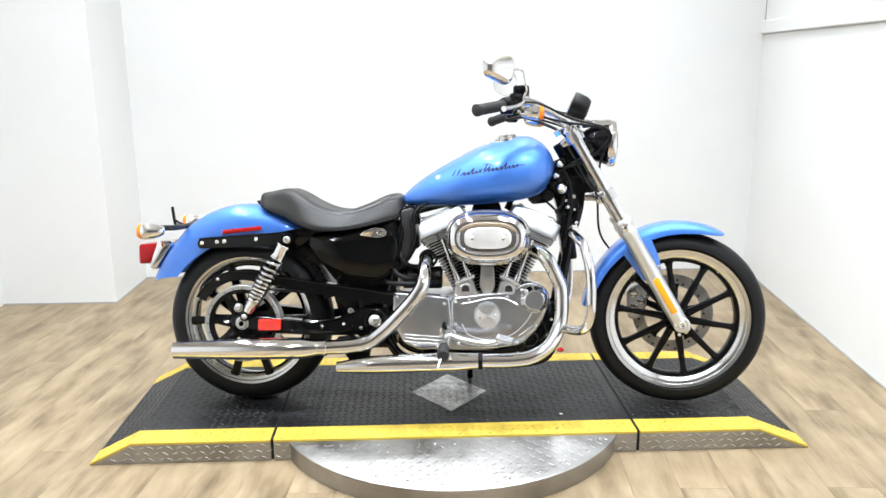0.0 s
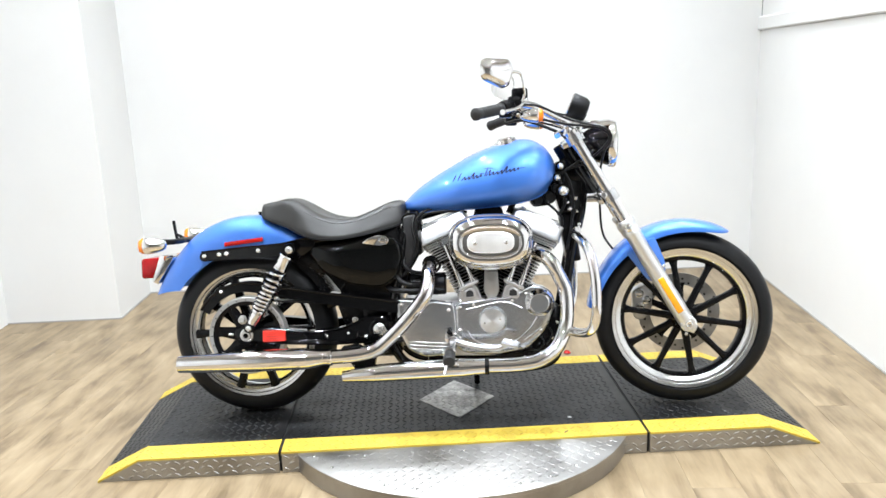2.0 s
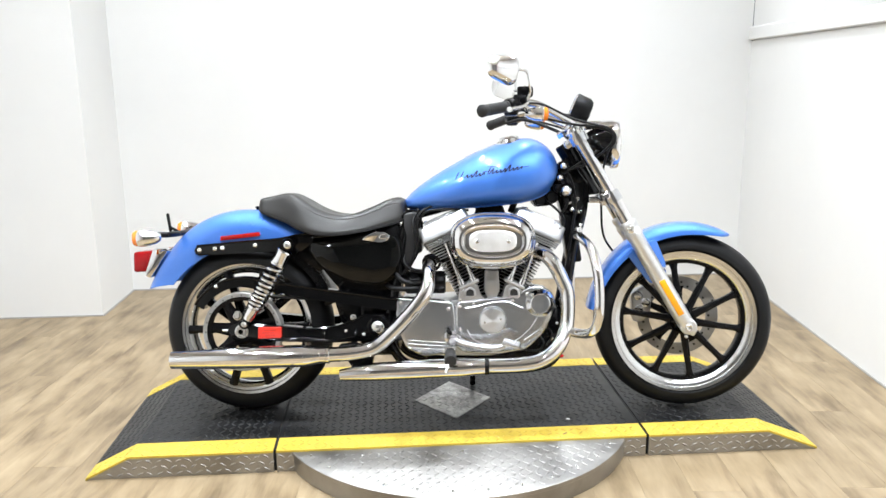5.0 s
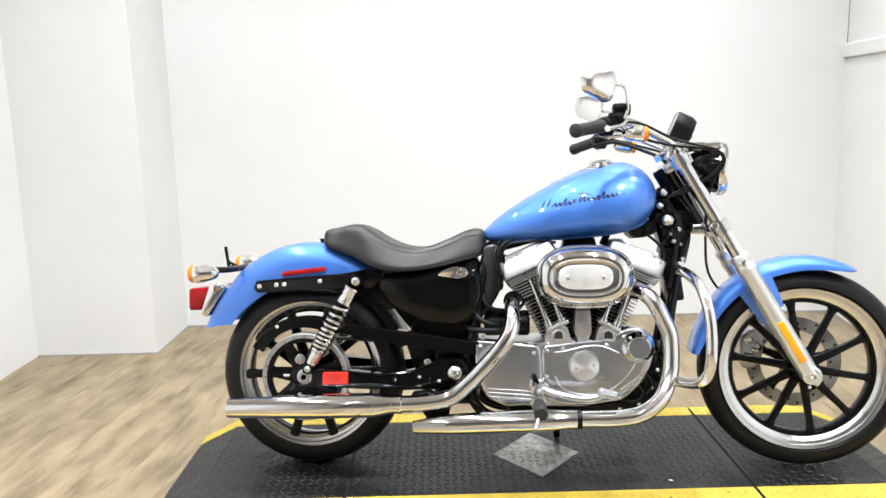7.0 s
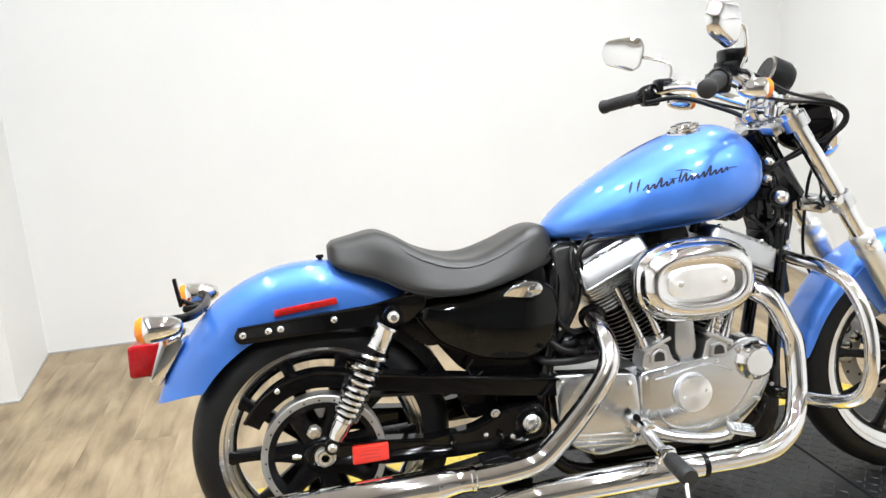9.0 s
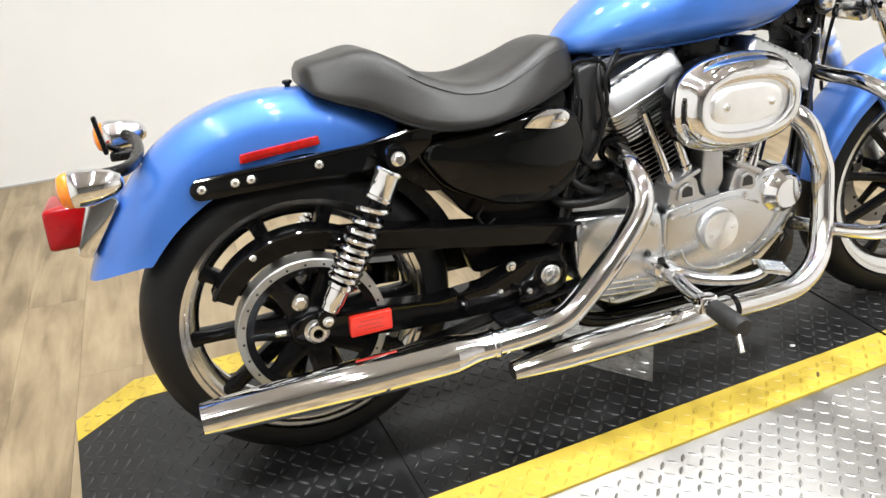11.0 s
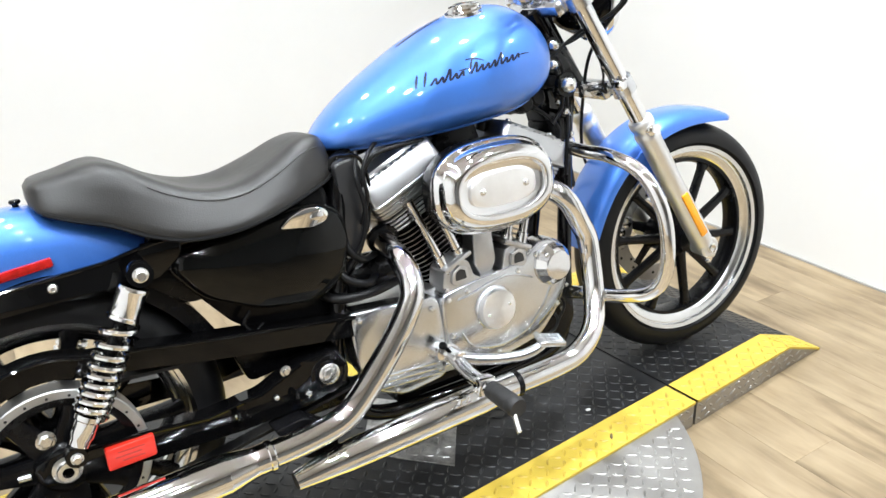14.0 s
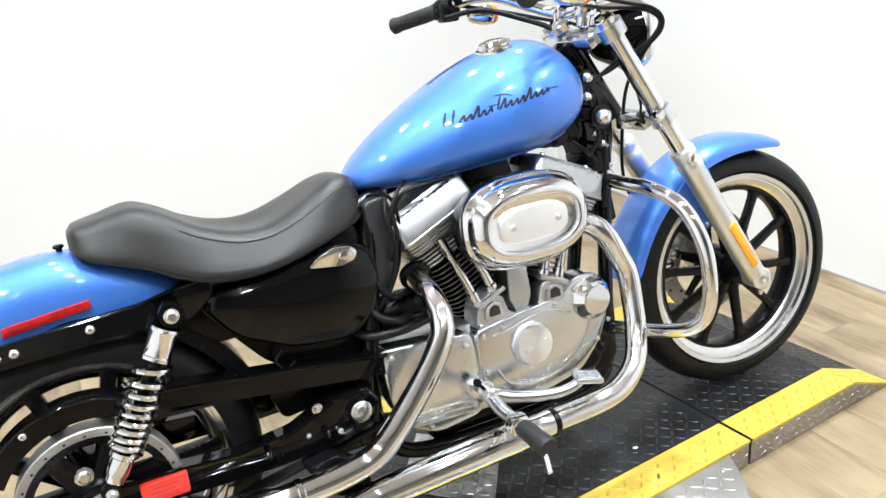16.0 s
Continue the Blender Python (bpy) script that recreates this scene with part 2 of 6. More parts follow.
def join(*bms):
    out = bmesh.new()
    for b in bms:
        me = bpy.data.meshes.new("tmp")
        b.to_mesh(me)
        b.free()
        out.from_mesh(me)
        bpy.data.meshes.remove(me)
    return out


def box(c, s, bev=0.0, m=None, seg=2):
    bm = bmesh.new()
    bmesh.ops.create_cube(bm, size=1, matrix=Matrix.Diagonal((*s, 1)))
    if bev:
        bmesh.ops.bevel(bm, geom=bm.edges[:], offset=bev, segments=seg, affect="EDGES", profile=0.5)
    bm.transform(Matrix.Translation(c) @ (m if m else Matrix()))
    return bm


def smooth_path(pts, k=6, closed=False):
    """Points along a Catmull-Rom curve; every point may carry further values (radius and so on)."""
    p = [np.array(q, float) for q in pts]
    n, out = len(p), []
    for i in range(n if closed else n - 1):
        a = p[(i - 1) % n] if closed or i > 0 else 2 * p[0] - p[1]
        b, c = p[i], p[(i + 1) % n]
        d = p[(i + 2) % n] if closed or i + 2 < n else 2 * p[-1] - p[-2]
        for j in range(k):
            u = j / k
            out.append(0.5 * (2 * b + (c - a) * u + (2 * a - 5 * b + 4 * c - d) * u ** 2 + (3 * b - a - 3 * c + d) * u ** 3))
    if not closed:
        out.append(p[-1])
    return out


def bridge(bm, rings, caps=True, loop=False):
    vs = [[bm.verts.new(v) for v in r] for r in rings]
    n = len(vs[0])
    pairs = list(zip(vs, vs[1:])) + ([(vs[-1], vs[0])] if loop else [])
    for a, b in pairs:
        for i in range(n):
            bm.faces.new((a[i], a[(i + 1) % n], b[(i + 1) % n], b[i]))
    if caps and not loop:
        bm.faces.new(vs[0][::-1])
        bm.faces.new(vs[-1])
    return bm


def loft(rings, caps=True, loop=False):
    return bridge(bmesh.new(), rings, caps, loop)


def sweep(path, r, n=12, closed=False, caps=True):
    """A tube along a path; r: one radius, or one for each point."""
    p = [Vector(q[:3]) for q in path]
    rs = r if hasattr(r, "__len__") else [r] * len(p)
    rings, ref = [], None
    for i, q in enumerate(p):
        a = p[(i - 1) % len(p)] if closed or i > 0 else q
        b = p[(i + 1) % len(p)] if closed or i + 1 < len(p) else q
        t = (b - a).normalized()
        if ref is None:
            ref = t.orthogonal().normalized()
        ref = (ref - t * ref.dot(t)).normalized()
        s = t.cross(ref)
        ri = float(rs[i])
        rings.append([q + ri * (math.cos(2 * math.pi * k / n) * ref + math.sin(2 * math.pi * k / n) * s) for k in range(n)])
    return loft(rings, caps, closed)


def frame_of(axis):
    """A turn that takes z to the axis."""
    return Vector(axis).to_track_quat("Z", "Y").to_matrix().to_4x4()


def lathe(profile, origin=(0, 0, 0), axis=(0, 0, 1), n=32, closed=False, caps=True):
    """Turns (r, h) points round an axis. closed: the profile is a loop."""
    rings = []
    for r, h in profile:
        r = max(r, 0.0004)
        rings.append([V(r * math.cos(2 * math.pi * k / n), r * math.sin(2 * math.pi * k / n), h) for k in range(n)])
    bm = loft(rings, caps, closed)
    bm.transform(Matrix.Translation(origin) @ frame_of(axis))
    return bm


def rod(a, b, r, n=12, bev=0.0):
    a, b = Vector(a), Vector(b)
    h = (b - a).length
    bev = min(bev, r * 0.9, h * 0.4)
    prof = [(r - bev, 0), (r, bev), (r, h - bev), (r - bev, h)] if bev else [(r, 0), (r, h)]
    return lathe(prof, a, b - a, n)


def round_poly(pts, rad, seg=4):
    """Rounds the corners of a polygon given as 2D points."""
    out, n = [], len(pts)
    for i in range(n):
        p, a, b = Vector(pts[i]), Vector(pts[i - 1]), Vector(pts[(i + 1) % n])
        ra = min(rad, (a - p).length * 0.45, (b - p).length * 0.45)
        s, e = p + (a - p).normalized() * ra, p + (b - p).normalized() * ra
        for k in range(seg + 1):
            u = k / seg
            out.append((1 - u) ** 2 * s + 2 * u * (1 - u) * p + u * u * e)
    return out


def prism(pts, y0, y1, bev=0.003, seg=2, rad=0.0, dome=0.0):
    """A plate with its outline in x and z, from y0 (inner) to y1 (outer), with the outer edge rounded."""
    q = round_poly(pts, rad) if rad else [Vector(p) for p in pts]
    c = sum((Vector(p) for p in q), Vector((0, 0))) / len(q)
    size = max((p - c).length for p in q)

    def ring(inset, y):
        k = 1 - inset / size
        return [V(c.x + (p.x - c.x) * k, y, c.y + (p.y - c.y) * k) for p in q]
    d = 1 if y1 > y0 else -1
    rings = [ring(0, y0)]
    for i in range(seg + 1):
        a = math.pi / 2 * i / seg
        rings.append(ring(bev * (1 - math.cos(a)), y1 - d * bev * (1 - math.sin(a))))
    if dome:
        for f, h in ((0.12, 0.45), (0.3, 0.75), (0.55, 0.94), (0.8, 1.0)):
            rings.append(ring(bev + size * f, y1 + d * dome * h))
    return loft(rings)


def stadium(a, b, n=40, power=2.6):
    return [(a * abs(math.cos(t)) ** (2 / power) * (1 if math.cos(t) >= 0 else -1),
             b * abs(math.sin(t)) ** (2 / power) * (1 if math.sin(t) >= 0 else -1))
            for t in (2 * math.pi * k / n for k in range(n))]


def hex_bolt(c, axis, r=0.007, h=0.006, washer=True):
    p = lathe([(r, 0), (r, h * 0.8), (r * 0.8, h)], c, axis, 6)
    return join(p, lathe([(r * 1.45, -0.0005), (r * 1.45, 0.0012), (r * 1.3, 0.0016)], c, axis, 16)) if washer else p


def cap_bolt(c, axis, r=0.007, h=0.006):
    """A domed button-head bolt."""
    return lathe([(r, 0), (r, h * 0.35), (r * 0.8, h * 0.8), (r * 0.42, h), (r * 0.4, h * 0.7), (0.0005, h * 0.65)], c, axis, 16)


# ---- the room ----
BACK, LEFT, HIGH, REAR = 1.99, -2.37, 3.0, -5.2
NOOK_X, NOOK_Y = -1.757, 1.475          # corner of the wall block
R0, R1 = (2.0, 1.99), (1.2, REAR)   # the side wall runs slightly askew


def wall(name, a, b, thick, z0, z1, label, side=1, mat=None):
    """A wall from a to b in plan, its body behind the face."""
    d = (Vector(b) - Vector(a)).normalized()
    nrm = Vector((d.y, -d.x)) * side * thick
    q = [Vector(a), Vector(b), Vector(b) + nrm, Vector(a) + nrm]
    bm = loft([[V(p.x, p.y, z0) for p in q], [V(p.x, p.y, z1) for p in q]])
    ob = new(name, mesh_of(name, bm, mat or WHITE, 0))
    return tagged(ob, label, "wall", kind="structure")


wall("wall_north", (NOOK_X, BACK), (R0[0], BACK), 0.12, 0, HIGH, "plain white painted showroom wall behind the motorcycle", -1)
wall("wall_nook", (NOOK_X, NOOK_Y), (NOOK_X, BACK + 0.12), 0.5, 0, HIGH, "white return of a boxed-out wall block", -1)
wall("wall_west_front", (LEFT, NOOK_Y), (NOOK_X - 0.5, NOOK_Y), 0.12, 0, HIGH, "white face of a boxed-out wall block", -1)
wall("wall_west", (LEFT, REAR), (LEFT, NOOK_Y + 0.12), 0.12, 0, HIGH, "plain white painted side wall", -1)
# unseen wall behind the camera, toned grey so chrome and black parts reflect darker
wall("wall_south", (LEFT - 0.12, REAR), (R1[0] + 0.14, REAR), 0.12, 0, HIGH, "unseen grey wall added to close the room, toned for reflections", 1, GREYWALL)
FLOOR_TURN = -5.0
LEDGE = 1.44
wall("wall_east", R0, R1, 0.14, 0, LEDGE, "white painted side wall below a ledge", -1)
d_east = (Vector(R1) - Vector(R0)).normalized()
n_in = Vector((d_east.y, -d_east.x))          # towards the room
if n_in.x > 0:
    n_in = -n_in


def east(s, off, z):
    p = Vector(R0) + d_east * s + n_in * off
    return V(p.x, p.y, z)


LONG = (Vector(R1) - Vector(R0)).length
RISE = 0.082         # height of the ledge band
trim = loft([[east(s, o, z) for o, z in ((-0.10, LEDGE + 0.006), (0.014, LEDGE + 0.006), (0.018, LEDGE + 0.012), (0.018, LEDGE + RISE - 0.008),
                                        (0.012, LEDGE + RISE), (-0.10, LEDGE + RISE))] for s in (0, LONG)])
ob = new("trim_ledge", mesh_of("trim_ledge", trim, WHITE, 20))
tagged(ob, "white ledge moulding along the side wall", "trim", kind="structure")
# grey filler that draws the shadow line beneath the ledge band
gap = loft([[east(s, o, z) for o, z in ((-0.10, LEDGE), (-0.006, LEDGE), (-0.006, LEDGE + 0.006), (-0.10, LEDGE + 0.006))] for s in (0, LONG)])
tagged(new("trim_shadow_gap", mesh_of("trim_shadow_gap", gap, SHADE, 0)), "narrow grey strip for the shadow line under the ledge moulding", "trim", kind="structure")
FLUSH = 0.95         # the upper wall stands flush near the corner, then steps back
# the set-back stretch has its dimness put into the grey colour
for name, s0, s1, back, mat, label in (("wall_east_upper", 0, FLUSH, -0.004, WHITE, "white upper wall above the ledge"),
                                       ("wall_east_recess", FLUSH, LONG, -0.34, SHADE, "upper wall set back behind the ledge, toned grey for its shade")):
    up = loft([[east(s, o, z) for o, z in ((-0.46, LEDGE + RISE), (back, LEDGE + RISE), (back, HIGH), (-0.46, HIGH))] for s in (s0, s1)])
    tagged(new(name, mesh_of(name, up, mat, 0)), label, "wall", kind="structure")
shelf = loft([[east(s, o, z) for o, z in ((-0.46, LEDGE + RISE - 0.03), (-0.10, LEDGE + RISE - 0.03), (-0.10, LEDGE + RISE), (-0.46, LEDGE + RISE))] for s in (0, LONG)])
tagged(new("wall_east_shelf", mesh_of("wall_east_shelf", shelf, WHITE, 0)), "flat white top of the ledge", "wall", kind="structure")

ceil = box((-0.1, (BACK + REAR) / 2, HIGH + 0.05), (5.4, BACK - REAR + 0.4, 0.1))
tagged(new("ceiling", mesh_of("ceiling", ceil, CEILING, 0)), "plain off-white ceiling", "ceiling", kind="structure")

# thin dark joint where the walls meet the floor
for name, a, b in (("baseboard_east", east(0, 0.004, 0), east(LONG, 0.004, 0)), ("baseboard_north", V(NOOK_X, BACK - 0.004, 0), V(R0[0], BACK - 0.004, 0)),
                   ("baseboard_west_front", V(LEFT, NOOK_Y - 0.004, 0), V(NOOK_X, NOOK_Y - 0.004, 0)), ("baseboard_nook", V(NOOK_X + 0.004, NOOK_Y, 0), V(NOOK_X + 0.004, BACK, 0))):
    d = (b - a).normalized()
    s = V(-d.y, d.x, 0) * 0.003
    bm = loft([[p + s, p - s, p - s + V(0, 0, 0.007), p + s + V(0, 0, 0.007)] for p in (a, b)])
    tagged(new(name, mesh_of(name, bm, TRIM, 0)), "thin grey joint strip at the foot of the wall", "baseboard", kind="structure")

floor = box((-0.1, (BACK + REAR) / 2, -0.055), (5.4, BACK - REAR + 0.4, 0.1))
floor = tagged(new("floor", mesh_of("floor", floor, SUBFLOOR, 0)), "pale oak plank floor", "floor", kind="structure")

# ---- the display platform ----
TOP = 0.075
SEAM_L, SEAM_R = -0.585, 0.645
EDGE0, EDGE1 = -0.352, 0.376
STRIPE, STRIPE_FAR = 0.092, 0.076


def tread_mesh(cells, mat, name, length=0.0285, width=0.0082, high=0.0019):
    """Raised tread bars: cells hold (x, y, z, turn, slope)."""
    vs, fs = [], []
    for x, y, z, a, slope in cells:
        ca, sa = math.cos(a), math.sin(a)
        k = len(vs)
        for u, v, h in ((-.5, 0, 0), (-.2, -.5, 0), (.2, -.5, 0), (.5, 0, 0), (.2, .5, 0), (-.2, .5, 0), (-.28, 0, 1), (0, -.16, 1), (.28, 0, 1), (0, .16, 1)):
            du, dv = u * length, v * width
            dx, dy = du * ca - dv * sa, du * sa + dv * ca
            vs.append((x + dx, y + dy, z + slope * dx + h * high - (0.0004 if h == 0 else 0)))
        for f in ((0, 1, 7, 6), (1, 2, 7), (2, 3, 8, 7), (3, 4, 9, 8), (4, 5, 9), (5, 0, 6, 9), (6, 7, 8, 9)):
            fs.append(tuple(k + i for i in f))
    me = bpy.data.meshes.new(name)
    me.from_pydata(vs, [], fs)
    me.materials.append(mat)
    return me


PITCH = 0.0258
DIAMOND = (0.022, 0.005, 0.142, 0.172)


def in_diamond(x, y, grow=0.0):
    cx, cy, hx, hy = DIAMOND
    return abs(x - cx) / (hx + grow) + abs(y - cy) / (hy + grow) < 1


def grid_cells(x0, x1, y0, y1, height, keep):
    out = []
    for i in range(int((x1 - x0) / PITCH)):
        for j in range(int((y1 - y0) / PITCH)):
            x, y = x0 + (i + 0.5) * PITCH, y0 + (j + 0.5) * PITCH
            if keep(x, y):
                z, slope = height(x)
                out.append((x, y, z, math.pi / 4 if (i + j) % 2 else -math.pi / 4, slope))
    return out


def section(x0, x1, end, name, label, category):
    """One deck section from x0 to x1; end: the x of the foot of its ramp, or None."""
    low = 0.006
    if end is None:
        outline = [(x0, TOP), (x1, TOP)]
    elif end < x0:
        outline = [(end, low), (x0, TOP), (x1, TOP)]
    else:
        outline = [(x0, TOP), (x1, TOP), (end, low)]

    def height(x):
        for (a, za), (b, zb) in zip(outline, outline[1:]):
            if a - 1e-6 <= x <= b + 1e-6:
                s = (zb - za) / (b - a)
                return za + s * (x - a), s
        return TOP, 0
    base = thing(name, Matrix(), label, category)
    xa, xb = outline[0][0], outline[-1][0]
    # the deck, a plate with a skirt
    deck_ring = lambda y: [V(x, y, z) for x, z in outline] + [V(x, y, z - 0.005) for x, z in outline[::-1]]
    part("deck", loft([deck_ring(EDGE0), deck_ring(EDGE1)]), DECK, base, "black painted tread-plate deck", 20)
    for nm, y, s in (("side_plate", EDGE0, 1), ("side_plate", EDGE1, -1)):
        pts = [(x, z - 0.0052) for x, z in outline] + [(xb, 0.001), (xa, 0.001)]
        ring = lambda yy: [V(x, yy, max(z, 0.001)) for x, z in pts]
        sp = part(nm, loft([ring(y + s * 0.002), ring(y + s * 0.012)]), TREADPLATE, base, "bare metal tread-plate side", 20)
        cells = []
        for i in range(int((xb - xa) / 0.031)):
            x = xa + (i + 0.5) * 0.031
            for j in range(3):
                z = 0.013 + 0.0215 * j
                if z + 0.013 < height(x)[0]:
                    cells.append((x + 0.0155 * (j % 2), z, 0, 0.5 if (i + j) % 2 else -0.5, 0))
        me = tread_mesh(cells, TREADBAR, "tread_pattern", 0.026, 0.0075, 0.0016)
        t = new("tread_pattern", me)
        t.parent = sp
        t.matrix_basis = Matrix(((1, 0, 0, 0), (0, 0, -s, y + s * 0.002), (0, 1, 0, 0), (0, 0, 0, 1))) if s > 0 else Matrix(((1, 0, 0, 0), (0, 0, 1, y - 0.002), (0, 1, 0, 0), (0, 0, 0, 1)))
        tagged(t, "raised bars of the side plate", kind="stuff")
    # painted edge stripes
    for y0, y1 in ((EDGE0 - 0.001, EDGE0 + STRIPE), (EDGE1 - STRIPE_FAR, EDGE1 + 0.001)):
        ring = lambda y: [V(x, y, z + 0.0011) for x, z in outline] + [V(x, y, z - 0.006) for x, z in outline[::-1]]
        bm = loft([ring(y0), ring(y1)])
        st = part("edge_stripe", bm, YELLOW, base, "yellow painted safety stripe", 20)
        me = tread_mesh(grid_cells(xa + 0.012, xb - 0.012, y0, y1 + 0.004, lambda x: (height(x)[0] + 0.0011, height(x)[1]), lambda x, y: y0 + 0.008 < y < y1 - 0.006), YELLOWTREAD, "tread_pattern")
        t = new("tread_pattern", me)
        t.parent = st
        tagged(t, "raised bars painted yellow", kind="stuff")
    me = tread_mesh(grid_cells(xa + 0.006, xb - 0.006, EDGE0 + STRIPE + 0.004, EDGE1 - STRIPE_FAR - 0.002, height,
                               lambda x, y: not in_diamond(x, y, 0.012)), DECKTREAD, "tread_pattern")
    t = new("tread_pattern", me)
    t.parent = base
    tagged(t, "raised black tread bars, worn at the crests", kind="stuff")
    return base


mid_deck = section(SEAM_L + 0.005, SEAM_R - 0.005, None, "turntable_deck", "black tread-plate deck with yellow edge stripes on a turntable", "platform")
section(-1.045, SEAM_L - 0.005, -1.185, "ramp_section", "black tread-plate ramp end with yellow edge stripes", "ramp")
section(SEAM_R + 0.005, 1.06, 1.235, "ramp_section", "black tread-plate ramp end with yellow edge stripes", "ramp")

# bare diamond-shaped plate let into the deck
cx, cy, hx, hy = DIAMOND
dia = [V(cx - hx, cy, 0), V(cx, cy - hy, 0), V(cx + hx, cy, 0), V(cx, cy + hy, 0)]
bm = loft([[p + V(0, 0, TOP - 0.003) for p in dia], [p + V(0, 0, TOP + 0.0022) for p in dia], [V(cx, cy, TOP + 0.003) + (p - V(cx, cy, 0)) * 0.99 for p in dia]])
inset = part("diamond_plate", bm, WORNPLATE, mid_deck, "bare metal diamond-shaped plate", 20)
t = new("tread_pattern", tread_mesh(grid_cells(cx - hx, cx + hx, cy - hy, cy + hy, lambda x: (TOP + 0.003, 0), lambda x, y: in_diamond(x, y, -0.02)), TREADBAR, "tread_pattern"))
t.parent = inset
tagged(t, "raised bright bars", kind="stuff")

# the round turntable base under the middle deck
DCX, DCY, DR = 0.02, -0.058, 0.622
disc = thing("turntable", Matrix.Translation((DCX, DCY, 0)), "round bare metal tread-plate turntable base on the floor", "turntable")
def disc_ring(r, z):
    """A circle cut off straight under the far edge of the deck."""
    return [V(r * math.cos(2 * math.pi * k / 128), min(r * math.sin(2 * math.pi * k / 128), EDGE1 - DCY - 0.014), z) for k in range(128)]


part("top_plate", loft([disc_ring(DR - 0.003, 0.052), disc_ring(DR, 0.055), disc_ring(DR, TOP - 0.009), disc_ring(DR - 0.004, TOP - 0.0065)]), TREADPLATE, disc, "bare tread-plate top")
part("rim_skirt", loft([disc_ring(DR - 0.004, 0.001), disc_ring(DR - 0.004, 0.0515)]), TREADPLATE, disc, "rolled metal skirt")
cells = grid_cells(-DR, DR, -DR, DR, lambda x: (TOP - 0.0065, 0), lambda x, y: x * x + y * y < (DR - 0.02) ** 2 and y < EDGE0 - DCY - 0.016)
t = new("tread_pattern", tread_mesh(cells, TREADPLATE, "tread_pattern", high=0.0013))
t.parent = disc
tagged(t, "raised bright tread bars", kind="stuff")
for i in range(14):
    a = math.pi * (1.13 + 0.74 * i / 13)
    part("screw", cap_bolt((0.585 * math.cos(a), 0.585 * math.sin(a), TOP - 0.0066), (0, 0, 1), 0.005, 0.003), STEEL, disc)
for x in (-0.3, 0.02, 0.33):
    part("screw", cap_bolt((x - DCX, EDGE0 - 0.045 - DCY, TOP - 0.0066), (0, 0, 1), 0.005, 0.003), STEEL, disc)

# a chip of white paint lying on the deck, and a red scrap on the floor behind
chip = thing("paint_chip", Matrix.Translation((0.407, -0.208, TOP + 0.002)), "small white paint chip lying on the black deck", "debris")
part("flake", prism([(-0.006, -0.003), (-0.001, -0.005), (0.006, -0.002), (0.007, 0.003), (0.001, 0.005), (-0.005, 0.002)], 0.0, 0.0022, 0.0006, 1), WHITE, chip)
chip.children[0].matrix_basis = Matrix.Rotation(radians(90), 4, "X")
scrap = thing("red_scrap", Matrix.Translation((0.562, 0.607, 0.001)), "small crumpled dark red scrap on the plank floor", "debris")
part("crumple", lathe([(0.004, 0.0), (0.014, 0.001), (0.017, 0.006), (0.011, 0.012), (0.008, 0.010), (0.003, 0.015)], n=9), REDREF, scrap, smooth=10)

# dark joints under the two seams
for x in (SEAM_L, SEAM_R):
    part("seam_joint", box((x, (EDGE0 + EDGE1) / 2, 0.034), (0.012, EDGE1 - EDGE0 - 0.03, 0.073)), GAP, mid_deck, "dark rubber joint")

# ---- ceiling downlights: shaded cans with a glowing disc ----
fix = thing("downlight", Matrix.Translation((0, 0, HIGH)), "round white ceiling downlight, switched on", "ceiling light", "ceiling downlights")
part("can", lathe([(0.050, 0), (0.056, 0), (0.056, -0.06), (0.054, -0.064), (0.049, -0.064), (0.049, -0.012)], n=28, closed=True), WHITE, fix, "white lamp can")
part("diffuser", lathe([(0.048, -0.050), (0.048, -0.061), (0.030, -0.064), (0.006, -0.065)], n=28), LIGHT, fix, "glowing diffuser")
places = [(x, y) for y in (1.2, 0.0, -1.2, -2.6) for x in (-1.65, -0.6, 0.45, 1.3)]
fix.matrix_basis = Matrix.Translation((*places[0], HIGH))
for x, y in places[1:]:
    copy_thing(fix, Matrix.Translation((x, y, HIGH)))
for i, (x, y) in enumerate(places):
    lamp = bpy.data.lights.new("downlight_beam", "AREA")
    lamp.shape, lamp.size, lamp.energy, lamp.spread = "DISK", 0.092, LAMP_W * {1.2: 0.78, 0.0: 1.0, -1.2: 1.25, -2.6: 1.2}[y], radians(SPREAD)
    lamp.color = LAMP_COLOUR
    ob = new("downlight_beam", lamp)
    ob.matrix_basis = Matrix.Translation((x, y, HIGH - 0.068))


# ---- the motorcycle: x forward, y to its left, z up from the deck ----
bike = thing("motorcycle", pose(0.0571, -0.0689, 0.0768, -8.66, -0.22, -5.15) @ Matrix.Scale(1.0207, 4),
             "pearl blue cruiser motorcycle with chrome exhausts leaning on its stand", "motorcycle")
YAX = (0, 1, 0)


def bpart(name, bm, mat, label="", parent=None, smooth=38):
    return part(name, bm, mat, parent or bike, label, smooth)


